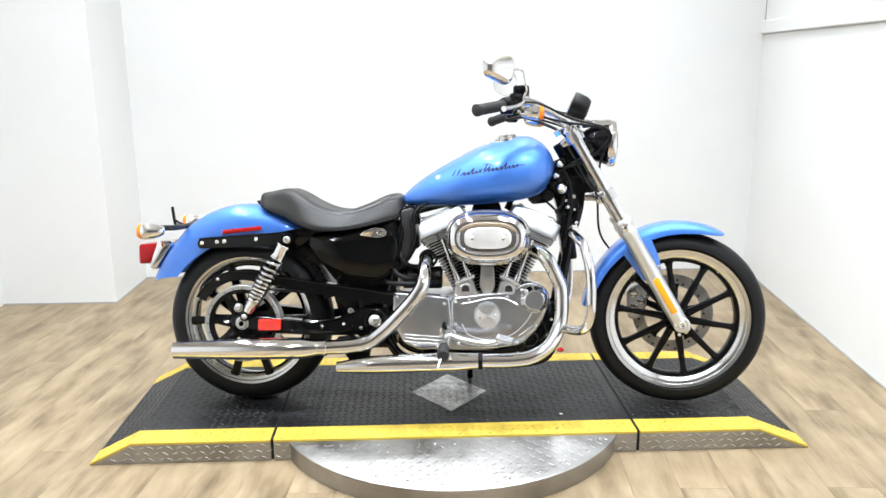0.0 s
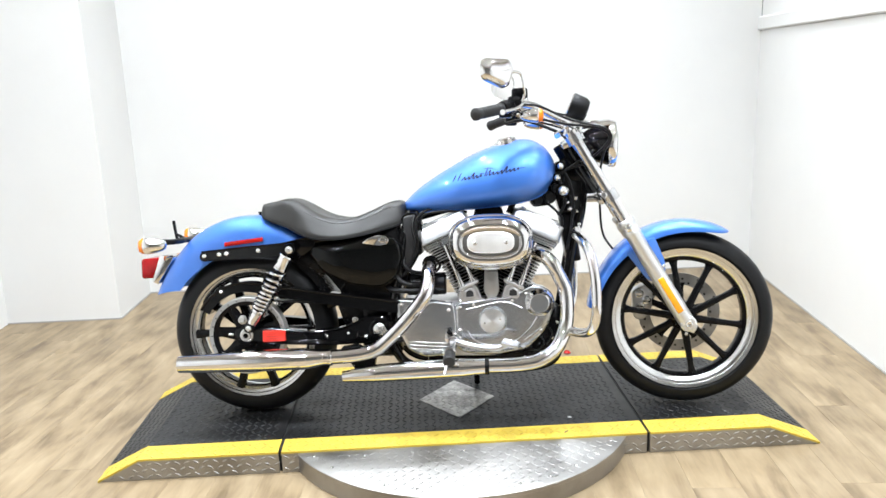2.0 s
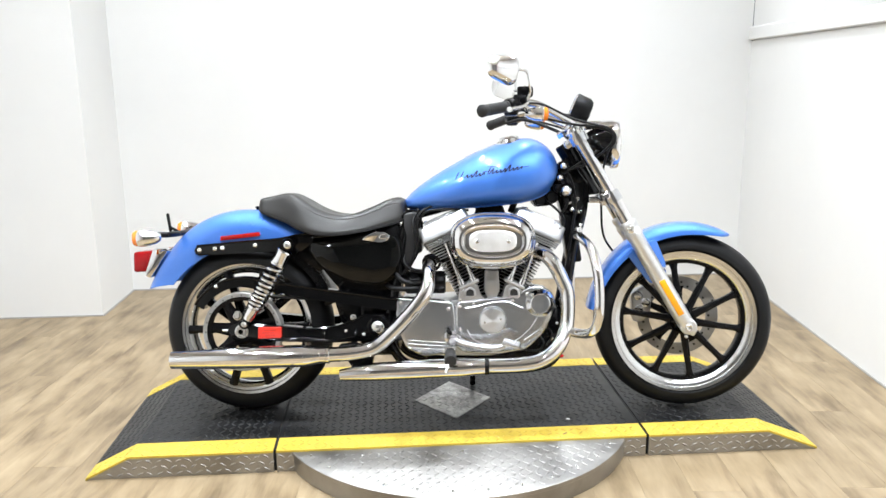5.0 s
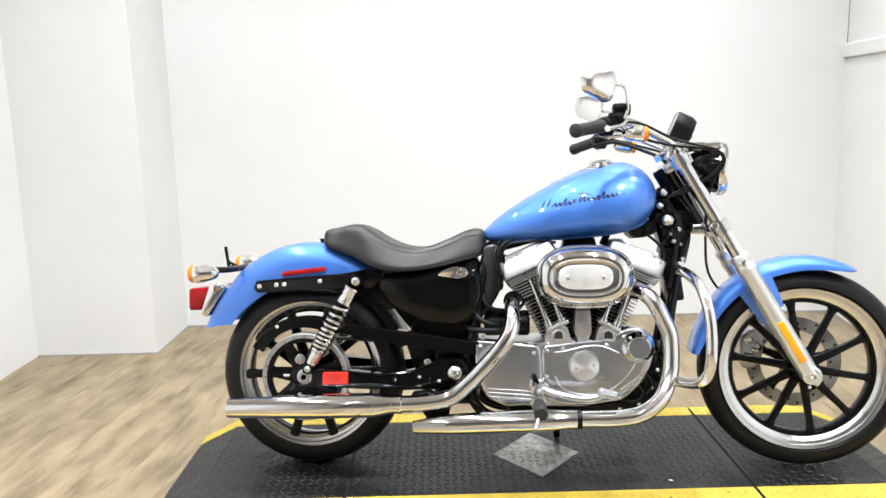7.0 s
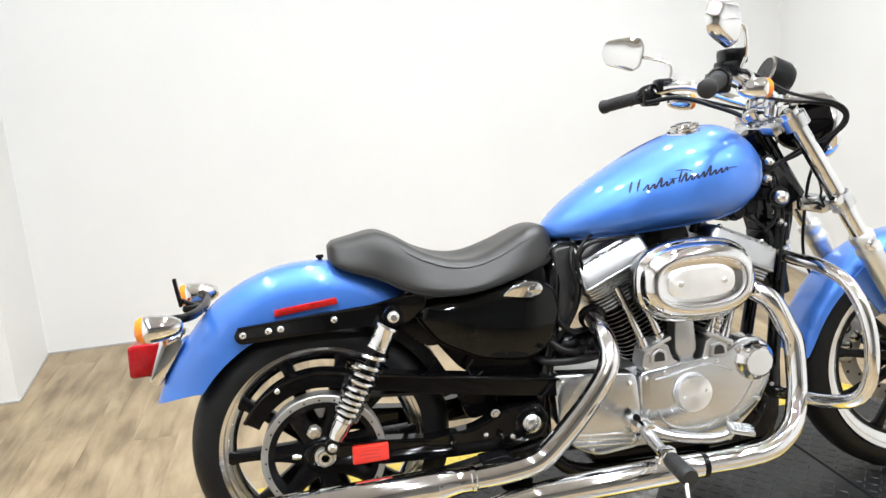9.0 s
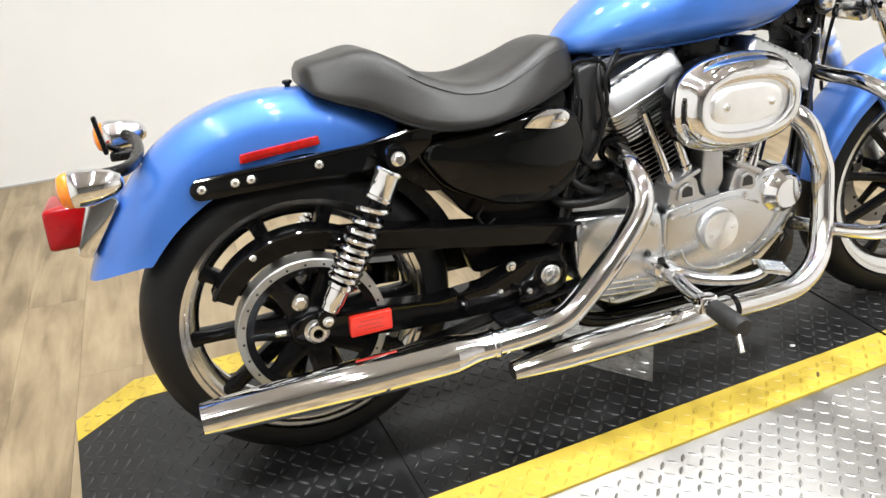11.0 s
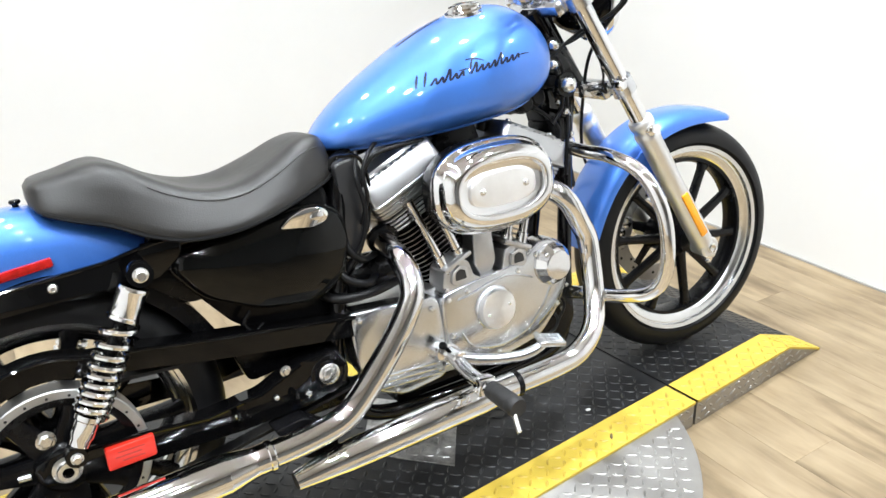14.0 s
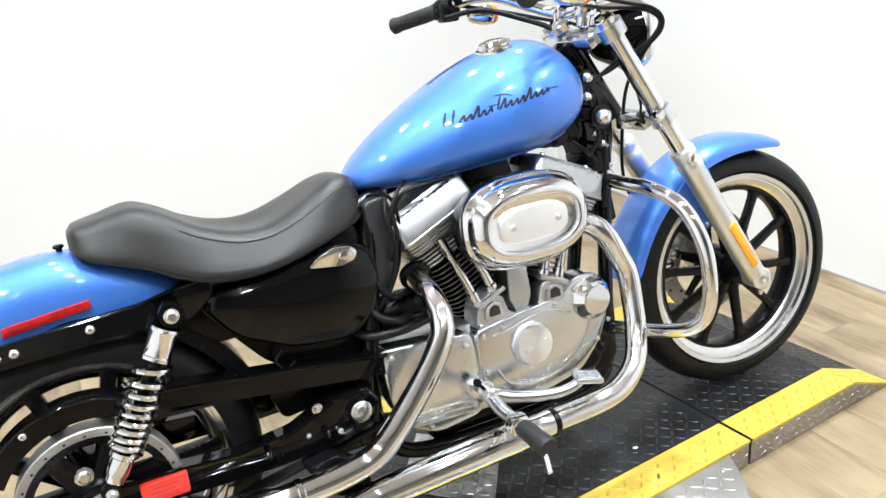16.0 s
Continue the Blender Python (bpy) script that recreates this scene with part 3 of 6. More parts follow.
def lerp(table, x):
    """Values between the rows (x, a, b, ...) of a table, by a smooth curve."""
    xs = [r[0] for r in table]
    x = min(max(x, xs[0]), xs[-1])
    i = max(j for j in range(len(xs) - 1) if xs[j] <= x + 1e-9)
    h = xs[i + 1] - xs[i]
    u = (x - xs[i]) / h
    out = []
    for c in range(1, len(table[0])):
        def slope(k):
            if 0 < k < len(xs) - 1:
                return (table[k + 1][c] - table[k - 1][c]) / (xs[k + 1] - xs[k - 1])
            k2 = 0 if k == 0 else len(xs) - 2
            return (table[k2 + 1][c] - table[k2][c]) / (xs[k2 + 1] - xs[k2])
        a, b = table[i][c], table[i + 1][c]
        out.append((2 * u ** 3 - 3 * u ** 2 + 1) * a + (u ** 3 - 2 * u ** 2 + u) * h * slope(i) + (-2 * u ** 3 + 3 * u ** 2) * b + (u ** 3 - u ** 2) * h * slope(i + 1))
    return out


# -- fuel tank: x, top, bottom, half width
TANK = [(-0.200, 0.738, 0.716, 0.016), (-0.190, 0.748, 0.708, 0.046), (-0.165, 0.772, 0.704, 0.071), (-0.12, 0.806, 0.702, 0.096), (-0.045, 0.852, 0.703, 0.123),
        (0.055, 0.903, 0.706, 0.146), (0.155, 0.937, 0.714, 0.158), (0.235, 0.945, 0.728, 0.157), (0.285, 0.924, 0.752, 0.138), (0.313, 0.893, 0.785, 0.105), (0.328, 0.862, 0.815, 0.055), (0.331, 0.848, 0.830, 0.018)]


def tank_section(x):
    top, low, w = lerp(TANK, x)
    mid = low + 0.40 * (top - low)
    return top, low, max(w, 0.004), mid


def tank_point(x, a):
    """a: 0 on the right flank, 90 on the crest (degrees)."""
    top, low, w, mid = tank_section(x)
    c, s = math.cos(a), math.sin(a)
    p = 2.05 if s >= 0 else 2.9
    y = -w * abs(c) ** (2 / p) * (1 if c >= 0 else -1)
    z = mid + (top - mid if s >= 0 else mid - low) * abs(s) ** (2 / p) * (1 if s >= 0 else -1)
    return V(x, y, z)


def tank_at(x, z, out=0.0):
    """The right flank at a height, moved outwards a little."""
    top, low, w, mid = tank_section(x)
    s = (z - mid) / (top - mid if z >= mid else mid - low)
    p = 2.05 if s >= 0 else 2.9
    y = -w * max(0.0, 1 - abs(s) ** p) ** (1 / p)
    return V(x, y - out, z)


xs = [-0.200, -0.197, -0.19] + [-0.18 + 0.49 * i / 40 for i in range(41)] + [0.317, 0.323, 0.328, 0.331]
bm = loft([[tank_point(x, 2 * math.pi * k / 56) for k in range(56)] for x in xs])
tank = bpart("fuel_tank", bm, BLUE, "glossy pearl blue teardrop fuel tank", smooth=60)
cap = bpart("fuel_cap", lathe([(0.036, -0.006), (0.036, 0.003), (0.033, 0.006), (0.033, 0.010), (0.026, 0.013), (0.024, 0.0115), (0.018, 0.0115), (0.016, 0.014), (0.004, 0.0155)],
                              (0.163, -0.030, 0.936), (-0.14, -0.17, 1), 40), CHROME, "chrome fuel cap", tank)
bpart("filler_ring", lathe([(0.037, -0.008), (0.043, -0.006), (0.042, 0.0005), (0.037, 0.001)], (0.163, -0.030, 0.934), (-0.14, -0.17, 1), 40, closed=True), CHROME, "chrome filler ring", tank)
# lower seam of the tank
bpart("tank_seam", sweep([tank_point(x, radians(-62)) + V(0, -0.001, -0.001) for x in xs[4:-5]], 0.0028, 8), BLUE, "", tank)


def flank_stroke(a, b, wide, bow=0.0, k=8):
    """A thin painted stroke on the right flank of the tank, from a to b in x and z."""
    a, b = Vector(a), Vector(b)
    d = (b - a).normalized()
    nrm = Vector((-d.y, d.x))
    rings = []
    for i in range(k + 1):
        u = i / k
        c = a.lerp(b, u) + nrm * bow * 4 * u * (1 - u)
        h = wide * (0.35 + 0.65 * math.sin(math.pi * min(max(u, 0.06), 0.94)))
        p, q = c + nrm * h / 2, c - nrm * h / 2
        rings.append([tank_at(p.x, p.y, 0.0007), tank_at(q.x, q.y, 0.0007), tank_at(q.x, q.y, -0.001), tank_at(p.x, p.y, -0.001)])
    return loft(rings)


# the flank graphic: a plain looping line with taller slanted bars, over a thin tail
def flank_ribbon(pts, wide):
    """A painted line on the right flank through points in x and z."""
    q = smooth_path(pts, 4)
    rings = []
    for i, p in enumerate(q):
        p, a, b = Vector(p), Vector(q[max(i - 1, 0)]), Vector(q[min(i + 1, len(q) - 1)])
        d = (b - a).normalized()
        h = Vector((-d.y, d.x)) * wide * (0.35 + 0.65 * abs(d.y)) / 2
        rings.append([tank_at(c.x, c.y, o) for c, o in ((p + h, 0.0007), (p - h, 0.0007), (p - h, -0.001), (p + h, -0.001))])
    return loft(rings)


def loops(p0, p1, heights, wide=0.0042):
    """A wavy pen line from p0 to p1, one arch for each height."""
    pts, n = [], len(heights)
    for i, h in enumerate(heights):
        for f, v in ((0.0, 0.0), (0.34, 0.55), (0.62, 1.0), (0.74, 0.62), (0.80, 0.12)):
            u = (i + f) / n
            pts.append((p0[0] + (p1[0] - p0[0]) * u + 0.42 * h * v, p0[1] + (p1[1] - p0[1]) * u + h * v))
    return flank_ribbon(pts, wide)


emblem = bpart("tank_graphic", flank_stroke((0.196, 0.8405), (0.222, 0.8425), 0.0022, 0.0008, 8), INK, "dark looping pen line with slanted bars", tank, 0)
for x, z, h in ((-0.022, 0.8035, 0.024), (-0.006, 0.8055, 0.026), (0.084, 0.8185, 0.027)):
    bpart("graphic_bar", flank_stroke((x, z), (x + 0.5 * h, z + h), 0.0044, 0.0006, 6), INK, "", emblem, 0)
bpart("graphic_bar", flank_stroke((0.066, 0.8265), (0.086, 0.8290), 0.0026, 0.0, 5), INK, "", emblem, 0)
bpart("graphic_bar", flank_stroke((0.084, 0.8445), (0.120, 0.8400), 0.0030, 0.003, 6), INK, "", emblem, 0)
bpart("graphic_line", loops((0.006, 0.8065), (0.074, 0.8150), (0.011, 0.010, 0.021, 0.010, 0.011)), INK, "", emblem, 0)
bpart("graphic_line", loops((0.088, 0.8185), (0.198, 0.8345), (0.019, 0.011, 0.010, 0.012, 0.022, 0.010, 0.011, 0.010)), INK, "", emblem, 0)
# small dark label on the crest of the tank
bm = loft([[tank_point(x, radians(a)) + V(0, 0, h) for a, h in ((88.4, 0.0008), (91.8, 0.0008), (91.8, -0.002), (88.4, -0.002))] for x in [0.012 + 0.0105 * i for i in range(11)]])
bpart("crest_label", bm, INK, "narrow dark label", tank)

# -- seat: x, top, bottom, half width
SEAT = [(-0.702, 0.739, 0.714, 0.052), (-0.694, 0.748, 0.703, 0.080), (-0.655, 0.756, 0.684, 0.098), (-0.593, 0.766, 0.662, 0.118), (-0.550, 0.750, 0.640, 0.138), (-0.50, 0.721, 0.624, 0.156), (-0.44, 0.700, 0.620, 0.164),
        (-0.38, 0.697, 0.624, 0.158), (-0.31, 0.718, 0.636, 0.134), (-0.25, 0.743, 0.650, 0.108), (-0.215, 0.747, 0.660, 0.092), (-0.198, 0.738, 0.672, 0.078), (-0.192, 0.728, 0.690, 0.062)]


def seat_ring(x):
    top, low, w = lerp(SEAT, x)
    dish = 0.013 * math.exp(-((x + 0.42) / 0.11) ** 2)
    h = top - low
    half = [(0.0, top - dish), (0.28, top - dish * 0.8), (0.50, top - 0.001 - dish * 0.45), (0.64, top - min(0.004, 0.06 * h) - dish * 0.2), (0.74, top - min(0.011, 0.15 * h)), (0.81, top - min(0.022, 0.28 * h)), (0.865, top - min(0.036 + 0.06 * h, 0.45 * h)), (0.925, low + 0.40 * h), (0.975, low + 0.22 * h),
            (1.0, low + 0.10 * h), (0.985, low + 0.03 * h), (0.93, low), (0.7, low), (0.3, low)]
    ring = [V(x, -u * w, z) for u, z in half]
    return ring + [V(x, u * w, z) for u, z in half[:0:-1]]


sx = [SEAT[0][0] + (SEAT[-1][0] - SEAT[0][0]) * i / 60 for i in range(61)]
seat = bpart("seat", loft([seat_ring(x) for x in sx]), LEATHER, "dipped black vinyl solo seat", smooth=170)
for s in (-1, 1):
    seam = [r[5 if s < 0 else -5] + V(0, s * 0.0004, 0.0004) for r in (seat_ring(x) for x in sx[20:-3])]
    bpart("seam", sweep(seam, 0.0012, 6), LEATHER, "stitched welt", seat)
bpart("seat_pan", sweep([V(x, s * lerp(SEAT, x)[2] * 0.985, lerp(SEAT, x)[1] + 0.004) for s, rng_ in ((-1, sx[2:-1]), (1, sx[-2:1:-1])) for x in rng_], 0.004, 6, closed=True), PLASTIC, "black seat base edge", seat)
bpart("seat_screw", join(rod((-0.719, 0, 0.690), (-0.719, 0, 0.716), 0.005), rod((-0.719, 0, 0.714), (-0.719, 0, 0.721), 0.009, 14, 0.002)), SATINBLACK, "small black seat knob")

# -- wheels
RW, FW = V(-0.750, 0, 0.297), V(0.763, 0, 0.3105)


def tyre(c, r, w, bead):
    """Rounded section, sidewall ribs and shallow tread grooves."""
    prof = []
    for i in range(29):
        a = math.pi * (i / 28) * 1.18 - math.pi * 0.09
        prof.append((r - w * 0.44 + w * 0.44 * math.sin(a) ** (0.85 if math.sin(a) > 0 else 1) if math.sin(a) > 0 else r - w * 0.44 + w * 0.5 * math.sin(a), -w / 2 * math.cos(a)))
    prof = [(bead, -w * 0.36)] + [(bead + 0.012, -w * 0.43), (bead + 0.013, -w * 0.445), (bead + 0.02, -w * 0.455)] + prof[2:-2] + [(bead + 0.02, w * 0.455), (bead + 0.013, w * 0.445), (bead + 0.012, w * 0.43), (bead, w * 0.36)]
    return lathe(prof, c, YAX, 96, closed=True)


def wheel(name, c, r, w, lip, label, deep=0.026):
    rim_w = w * 0.40
    rim = bpart(name, lathe([(lip - 0.012, -rim_w + 0.016), (lip - 0.014, -rim_w * 0.35), (lip - 0.014, rim_w * 0.35), (lip - 0.012, rim_w - 0.016), (lip - 0.021, rim_w - 0.02),
                             (lip - 0.022, rim_w * 0.3), (lip - 0.022, -rim_w * 0.3), (lip - 0.021, -rim_w + 0.02)], c, YAX, 96, closed=True), SATINBLACK, label)
    for s in (-1, 1):
        deep = deep if s < 0 else 0.024
        bpart("rim_lip", lathe([(lip - deep, s * (rim_w - 0.020)), (lip - deep + 0.005, s * (rim_w - 0.014)), (lip - 0.019, s * (rim_w - 0.006)), (lip - 0.013, s * (rim_w - 0.0055)), (lip - 0.011, s * (rim_w + 0.003)), (lip - 0.001, s * (rim_w + 0.005)),
                                (lip, s * (rim_w + 0.001)), (lip - 0.004, s * (rim_w - 0.012)), (lip - deep + 0.002, s * (rim_w - 0.026))], c, YAX, 96, closed=True), RIM, "machined bright rim lip", rim)
    bpart("tyre", tyre(c, r, w, lip - 0.006), RUBBER, "black road tyre", rim, smooth=50)
    return rim


def spoke(c, ang, r0, r1, w0, w1, y0, y1, thick, mat, parent, name="spoke"):
    """A tapered cast spoke with rounded edges and flared ends."""
    rings = []
    for i in range(9):
        u = i / 8
        r = r0 + (r1 - r0) * u
        wd = (w0 + (w1 - w0) * u) / 2 + 0.008 * (max(0, u - 0.8) / 0.2) ** 2 + 0.006 * (max(0, 0.2 - u) / 0.2) ** 2
        y = y0 + (y1 - y0) * u
        th = thick / 2
        ring = []
        for a in range(10):
            t = 2 * math.pi * a / 10
            ring.append((r, wd * math.copysign(abs(math.cos(t)) ** 0.6, math.cos(t)), y + th * math.copysign(abs(math.sin(t)) ** 0.6, math.sin(t))))
        rings.append([V(rr * math.cos(ang) - t * math.sin(ang), yy, rr * math.sin(ang) + t * math.cos(ang)) + c for rr, t, yy in ring])
    return bpart(name, loft(rings), mat, "", parent)


fwheel = wheel("front_wheel", FW, 0.3030, 0.113, 0.2455, "cast black front wheel with bright rim", 0.036)
for i in range(10):
    spoke(FW, 2 * math.pi * (i + 0.757) / 10, 0.026, 0.205, 0.028, 0.019, -0.02, -0.012, 0.020, SATINBLACK, fwheel)
bpart("rim_web", lathe([(0.203, -0.027), (0.212, -0.028), (0.212, 0.026), (0.203, 0.025), (0.199, 0.015), (0.199, -0.018)], FW, YAX, 96, closed=True), SATINBLACK, "black inner rim band", fwheel)
bpart("hub", lathe([(0.012, -0.062), (0.03, -0.06), (0.034, -0.045), (0.042, -0.03), (0.045, 0.0), (0.05, 0.04), (0.05, 0.055), (0.012, 0.06)], FW, YAX, 40), SATINBLACK, "black wheel hub", fwheel)
rwheel = wheel("rear_wheel", RW, 0.294, 0.148, 0.231, "cast black rear wheel with bright rim", 0.038)
for i in range(10):
    spoke(RW, 2 * math.pi * (i + 0.04) / 10, 0.04, 0.212, 0.034, 0.026, -0.05, -0.038, 0.030, SATINBLACK, rwheel)
bpart("hub", lathe([(0.012, -0.085), (0.045, -0.085), (0.05, -0.06), (0.055, 0.05), (0.05, 0.08), (0.012, 0.085)], RW, YAX, 40), SATINBLACK, "black wheel hub", rwheel)
# front brake on the far side
bd = bpart("front_brake_disc", lathe([(0.100, 0.064), (0.142, 0.064), (0.142, 0.069), (0.100, 0.069)], FW, YAX, 72, closed=True), DISC, "drilled steel brake disc")
for k in range(30):
    a, r = 2 * math.pi * k / 30, (0.109, 0.121, 0.133)[k % 3]
    bpart("vent_hole", lathe([(0.0042, 0.0632), (0.0042, 0.0642), (0.0005, 0.0642)], FW + V(r * math.cos(a), 0, r * math.sin(a)), YAX, 10), GAP, "", bd)
for k in range(5):
    spoke(FW, 2 * math.pi * (k + 0.2) / 5, 0.03, 0.108, 0.03, 0.02, 0.062, 0.066, 0.006, SATINBLACK, bd, "carrier_arm")
cal = [(0.596, 0.392), (0.640, 0.418), (0.668, 0.400), (0.668, 0.330), (0.640, 0.288), (0.604, 0.290)]
calp = bpart("front_brake_caliper", prism(cal, 0.095, 0.045, 0.008, 3, 0.014), CAST, "grey cast brake caliper")
for p in ((0.622, 0.385), (0.625, 0.335), (0.648, 0.36)):
    bpart("piston_cap", lathe([(0.016, 0), (0.016, 0.003), (0.012, 0.005)], (p[0], 0.046, p[1]), (0, -1, 0), 20), POLISHED, "", calp)

# rear drive pulley and belt
pul = bpart("drive_pulley", lathe([(0.1195, -0.128), (0.1325, -0.128), (0.1345, -0.126), (0.1350, -0.105), (0.1345, -0.083), (0.130, -0.083), (0.130, -0.120), (0.1195, -0.122)], RW, YAX, 96, closed=True), PULLEY, "grey toothed drive pulley")
bpart("pulley_flange", lathe([(0.106, -0.124), (0.1198, -0.1292), (0.1198, -0.123), (0.106, -0.11)], RW, YAX, 80, closed=True), SATINBLACK, "", pul)
for k in range(24):
    a = 2 * math.pi * k / 24
    bpart("rivet", lathe([(0.0024, -0.1277), (0.0024, -0.1288), (0.001, -0.1292)][::-1], RW + V(0.1245 * math.cos(a), 0, 0.1245 * math.sin(a)), YAX, 8), GAP, "", pul)
for k in range(7):
    spoke(RW, 2 * math.pi * (k + 0.35) / 7, 0.03, 0.114, 0.05, 0.03, -0.112, -0.116, 0.014, SATINBLACK, pul, "pulley_arm")
bpart("pulley_hub", lathe([(0.012, -0.130), (0.036, -0.127), (0.046, -0.116), (0.05, -0.09)], RW, YAX, 40), SATINBLACK, "", pul)
FS = V(-0.205, 0, 0.325)
belt = []
for i in range(25):
    a = math.pi * (0.55 + 0.9 * i / 24)
    belt.append(RW + V(0.1270 * math.cos(a), 0, 0.1270 * math.sin(a)))
for i in range(13):
    a = math.pi * (1.55 + 0.9 * i / 12)
    belt.append(FS + V(0.058 * math.cos(a), 0, 0.058 * math.sin(a)))
rings = []
for i, p in enumerate(belt):
    d = (belt[(i + 1) % len(belt)] - belt[i - 1]).normalized()
    o = V(-d.z, 0, d.x) * 0.003
    rings.append([p + o + V(0, -0.1212, 0), p - o + V(0, -0.1212, 0), p - o + V(0, -0.0878, 0), p + o + V(0, -0.0878, 0)])
bpart("drive_belt", loft(rings, loop=True), RUBBER, "black toothed drive belt")
arc = lambda r, a0, a1, n: [(RW.x + r * math.cos(radians(a0 + (a1 - a0) * i / n)), RW.z + r * math.sin(radians(a0 + (a1 - a0) * i / n))) for i in range(n + 1)]
guard = arc(0.186, 150, 66, 16) + [(-0.60, 0.460), (-0.53, 0.448), (-0.215, 0.403), (-0.215, 0.362), (-0.45, 0.396), (-0.60, 0.424)] + arc(0.152, 66, 150, 14)
bguard = bpart("belt_guard", prism(guard, -0.075, -0.128, 0.006, 4), BLACK, "gloss black upper belt guard", smooth=30)
bpart("guard_bolt", cap_bolt((-0.835, -0.128, 0.452), (0, -1, 0), 0.007, 0.005), STEEL)

# -- swingarm and frame
arm = [(-0.790, 0.282), (-0.795, 0.318), (-0.765, 0.330), (-0.66, 0.322), (-0.52, 0.308), (-0.42, 0.318), (-0.34, 0.352), (-0.265, 0.355), (-0.245, 0.318), (-0.262, 0.282), (-0.33, 0.262), (-0.46, 0.258), (-0.62, 0.264)]
swing = bpart("swingarm", prism(arm, -0.100, -0.138, 0.008, 3, 0.01), BLACK, "gloss black swingarm")
bpart("swingarm_far_leg", prism(arm, 0.138, 0.100, 0.008, 3, 0.01), BLACK, "", swing)
bpart("pivot_bolt", join(lathe([(0.021, 0), (0.021, 0.004), (0.017, 0.007)], (-0.288, -0.136, 0.311), (0, -1, 0), 24), lathe([(0.0155, 0.006), (0.0155, 0.012), (0.012, 0.014)], (-0.288, -0.136, 0.311), (0, -1, 0), 24)), STEEL, "bright pivot cap", swing)
bpart("pivot_boss", lathe([(0.040, 0), (0.040, 0.006), (0.036, 0.011), (0.030, 0.012), (0.028, 0.009), (0.022, 0.009), (0.020, 0.012), (0.004, 0.012)], (-0.288, -0.1285, 0.311), (0, -1, 0), 36), BLACK, "", swing)
for x, z, r in ((-0.335, 0.288, 0.007), (-0.395, 0.300, 0.006), (-0.470, 0.292, 0.006)):
    bpart("bracket_bolt", cap_bolt((x, -0.139, z), (0, -1, 0), r, 0.006), STEEL, "", swing)
for x in (-0.36, -0.47):
    bpart("hose_clip", sweep(smooth_path([(x, -0.132, 0.300), (x, -0.152, 0.302), (x - 0.002, -0.156, 0.290), (x, -0.140, 0.280)], 5), 0.0035, 8), BLACK, "", swing)
bpart("adjuster_bolt", hex_bolt((-0.370, -0.139, 0.345), (0, -1, 0), 0.007, 0.008), STEEL, "", swing)
bpart("adjuster_stud", rod((-0.80, -0.12, 0.30), (-0.818, -0.12, 0.301), 0.006), STEEL, "", swing)
for s in (-1, 1):
    nut = [(0.012, 0.0), (0.023, 0.0), (0.023, 0.004), (0.017, 0.005), (0.0165, 0.014), (0.0155, 0.016), (0.009, 0.016), (0.008, 0.006)]
    bpart("axle_nut", lathe(nut, (RW.x + 0.002, s * 0.139, RW.z + 0.004), (0, s, 0), 24, closed=True), STEEL, "hollow steel axle end")
tag = bpart("red_tag", prism([(-0.691, 0.277), (-0.690, 0.315), (-0.612, 0.316), (-0.613, 0.279)], -0.139, -0.152, 0.003, 2, 0.004), REDTAG, "bright red paper tag with faint print")
for i, (a, b) in enumerate(((-0.671, -0.629), (-0.677, -0.635), (-0.667, -0.632))):
    bpart("tag_print", box(((a + b) / 2, -0.1523, 0.305 - 0.008 * i), (b - a, 0.001, 0.0022)), TAGINK, "", tag)


def tube(name, pts, r, mat, label="", parent=None, k=7, n=12):
    return bpart(name, sweep(smooth_path(pts, k), r, n), mat, label, parent)


for s in (-1, 1):
    tube("frame_cradle", [(0.425, s * 0.012, 0.74), (0.405, s * 0.03, 0.66), (0.375, s * 0.05, 0.54), (0.345, s * 0.065, 0.36), (0.325, s * 0.075, 0.22), (0.26, s * 0.085, 0.165), (0.05, s * 0.09, 0.155), (-0.16, s * 0.09, 0.165), (-0.235, s * 0.095, 0.22), (-0.255, s * 0.095, 0.32), (-0.225, s * 0.095, 0.46), (-0.205, s * 0.09, 0.60), (-0.18, s * 0.06, 0.69)], 0.0165, BLACK, "gloss black frame tube")
    tube("frame_seat_rail", [(-0.15, s * 0.05, 0.70), (-0.28, s * 0.09, 0.655), (-0.42, s * 0.105, 0.628), (-0.56, s * 0.108, 0.612)], 0.015, BLACK, "gloss black seat rail")
tube("frame_backbone", [(0.37, 0, 0.83), (0.2, 0, 0.77), (0.0, 0, 0.735), (-0.18, 0, 0.69)], 0.026, BLACK, "black backbone tube")
bpart("steering_head", rod((0.352, 0, 0.925), (0.455, 0, 0.745), 0.032, 24, 0.004), BLACK, "gloss black steering head")
gus = [(0.30, 0.835), (0.365, 0.88), (0.437, 0.79), (0.434, 0.70), (0.415, 0.62), (0.378, 0.60), (0.350, 0.66), (0.325, 0.75)]
bpart("frame_gusset", prism(gus, 0.03, -0.035, 0.008, 2, 0.02), BLACK, "black neck gusset")

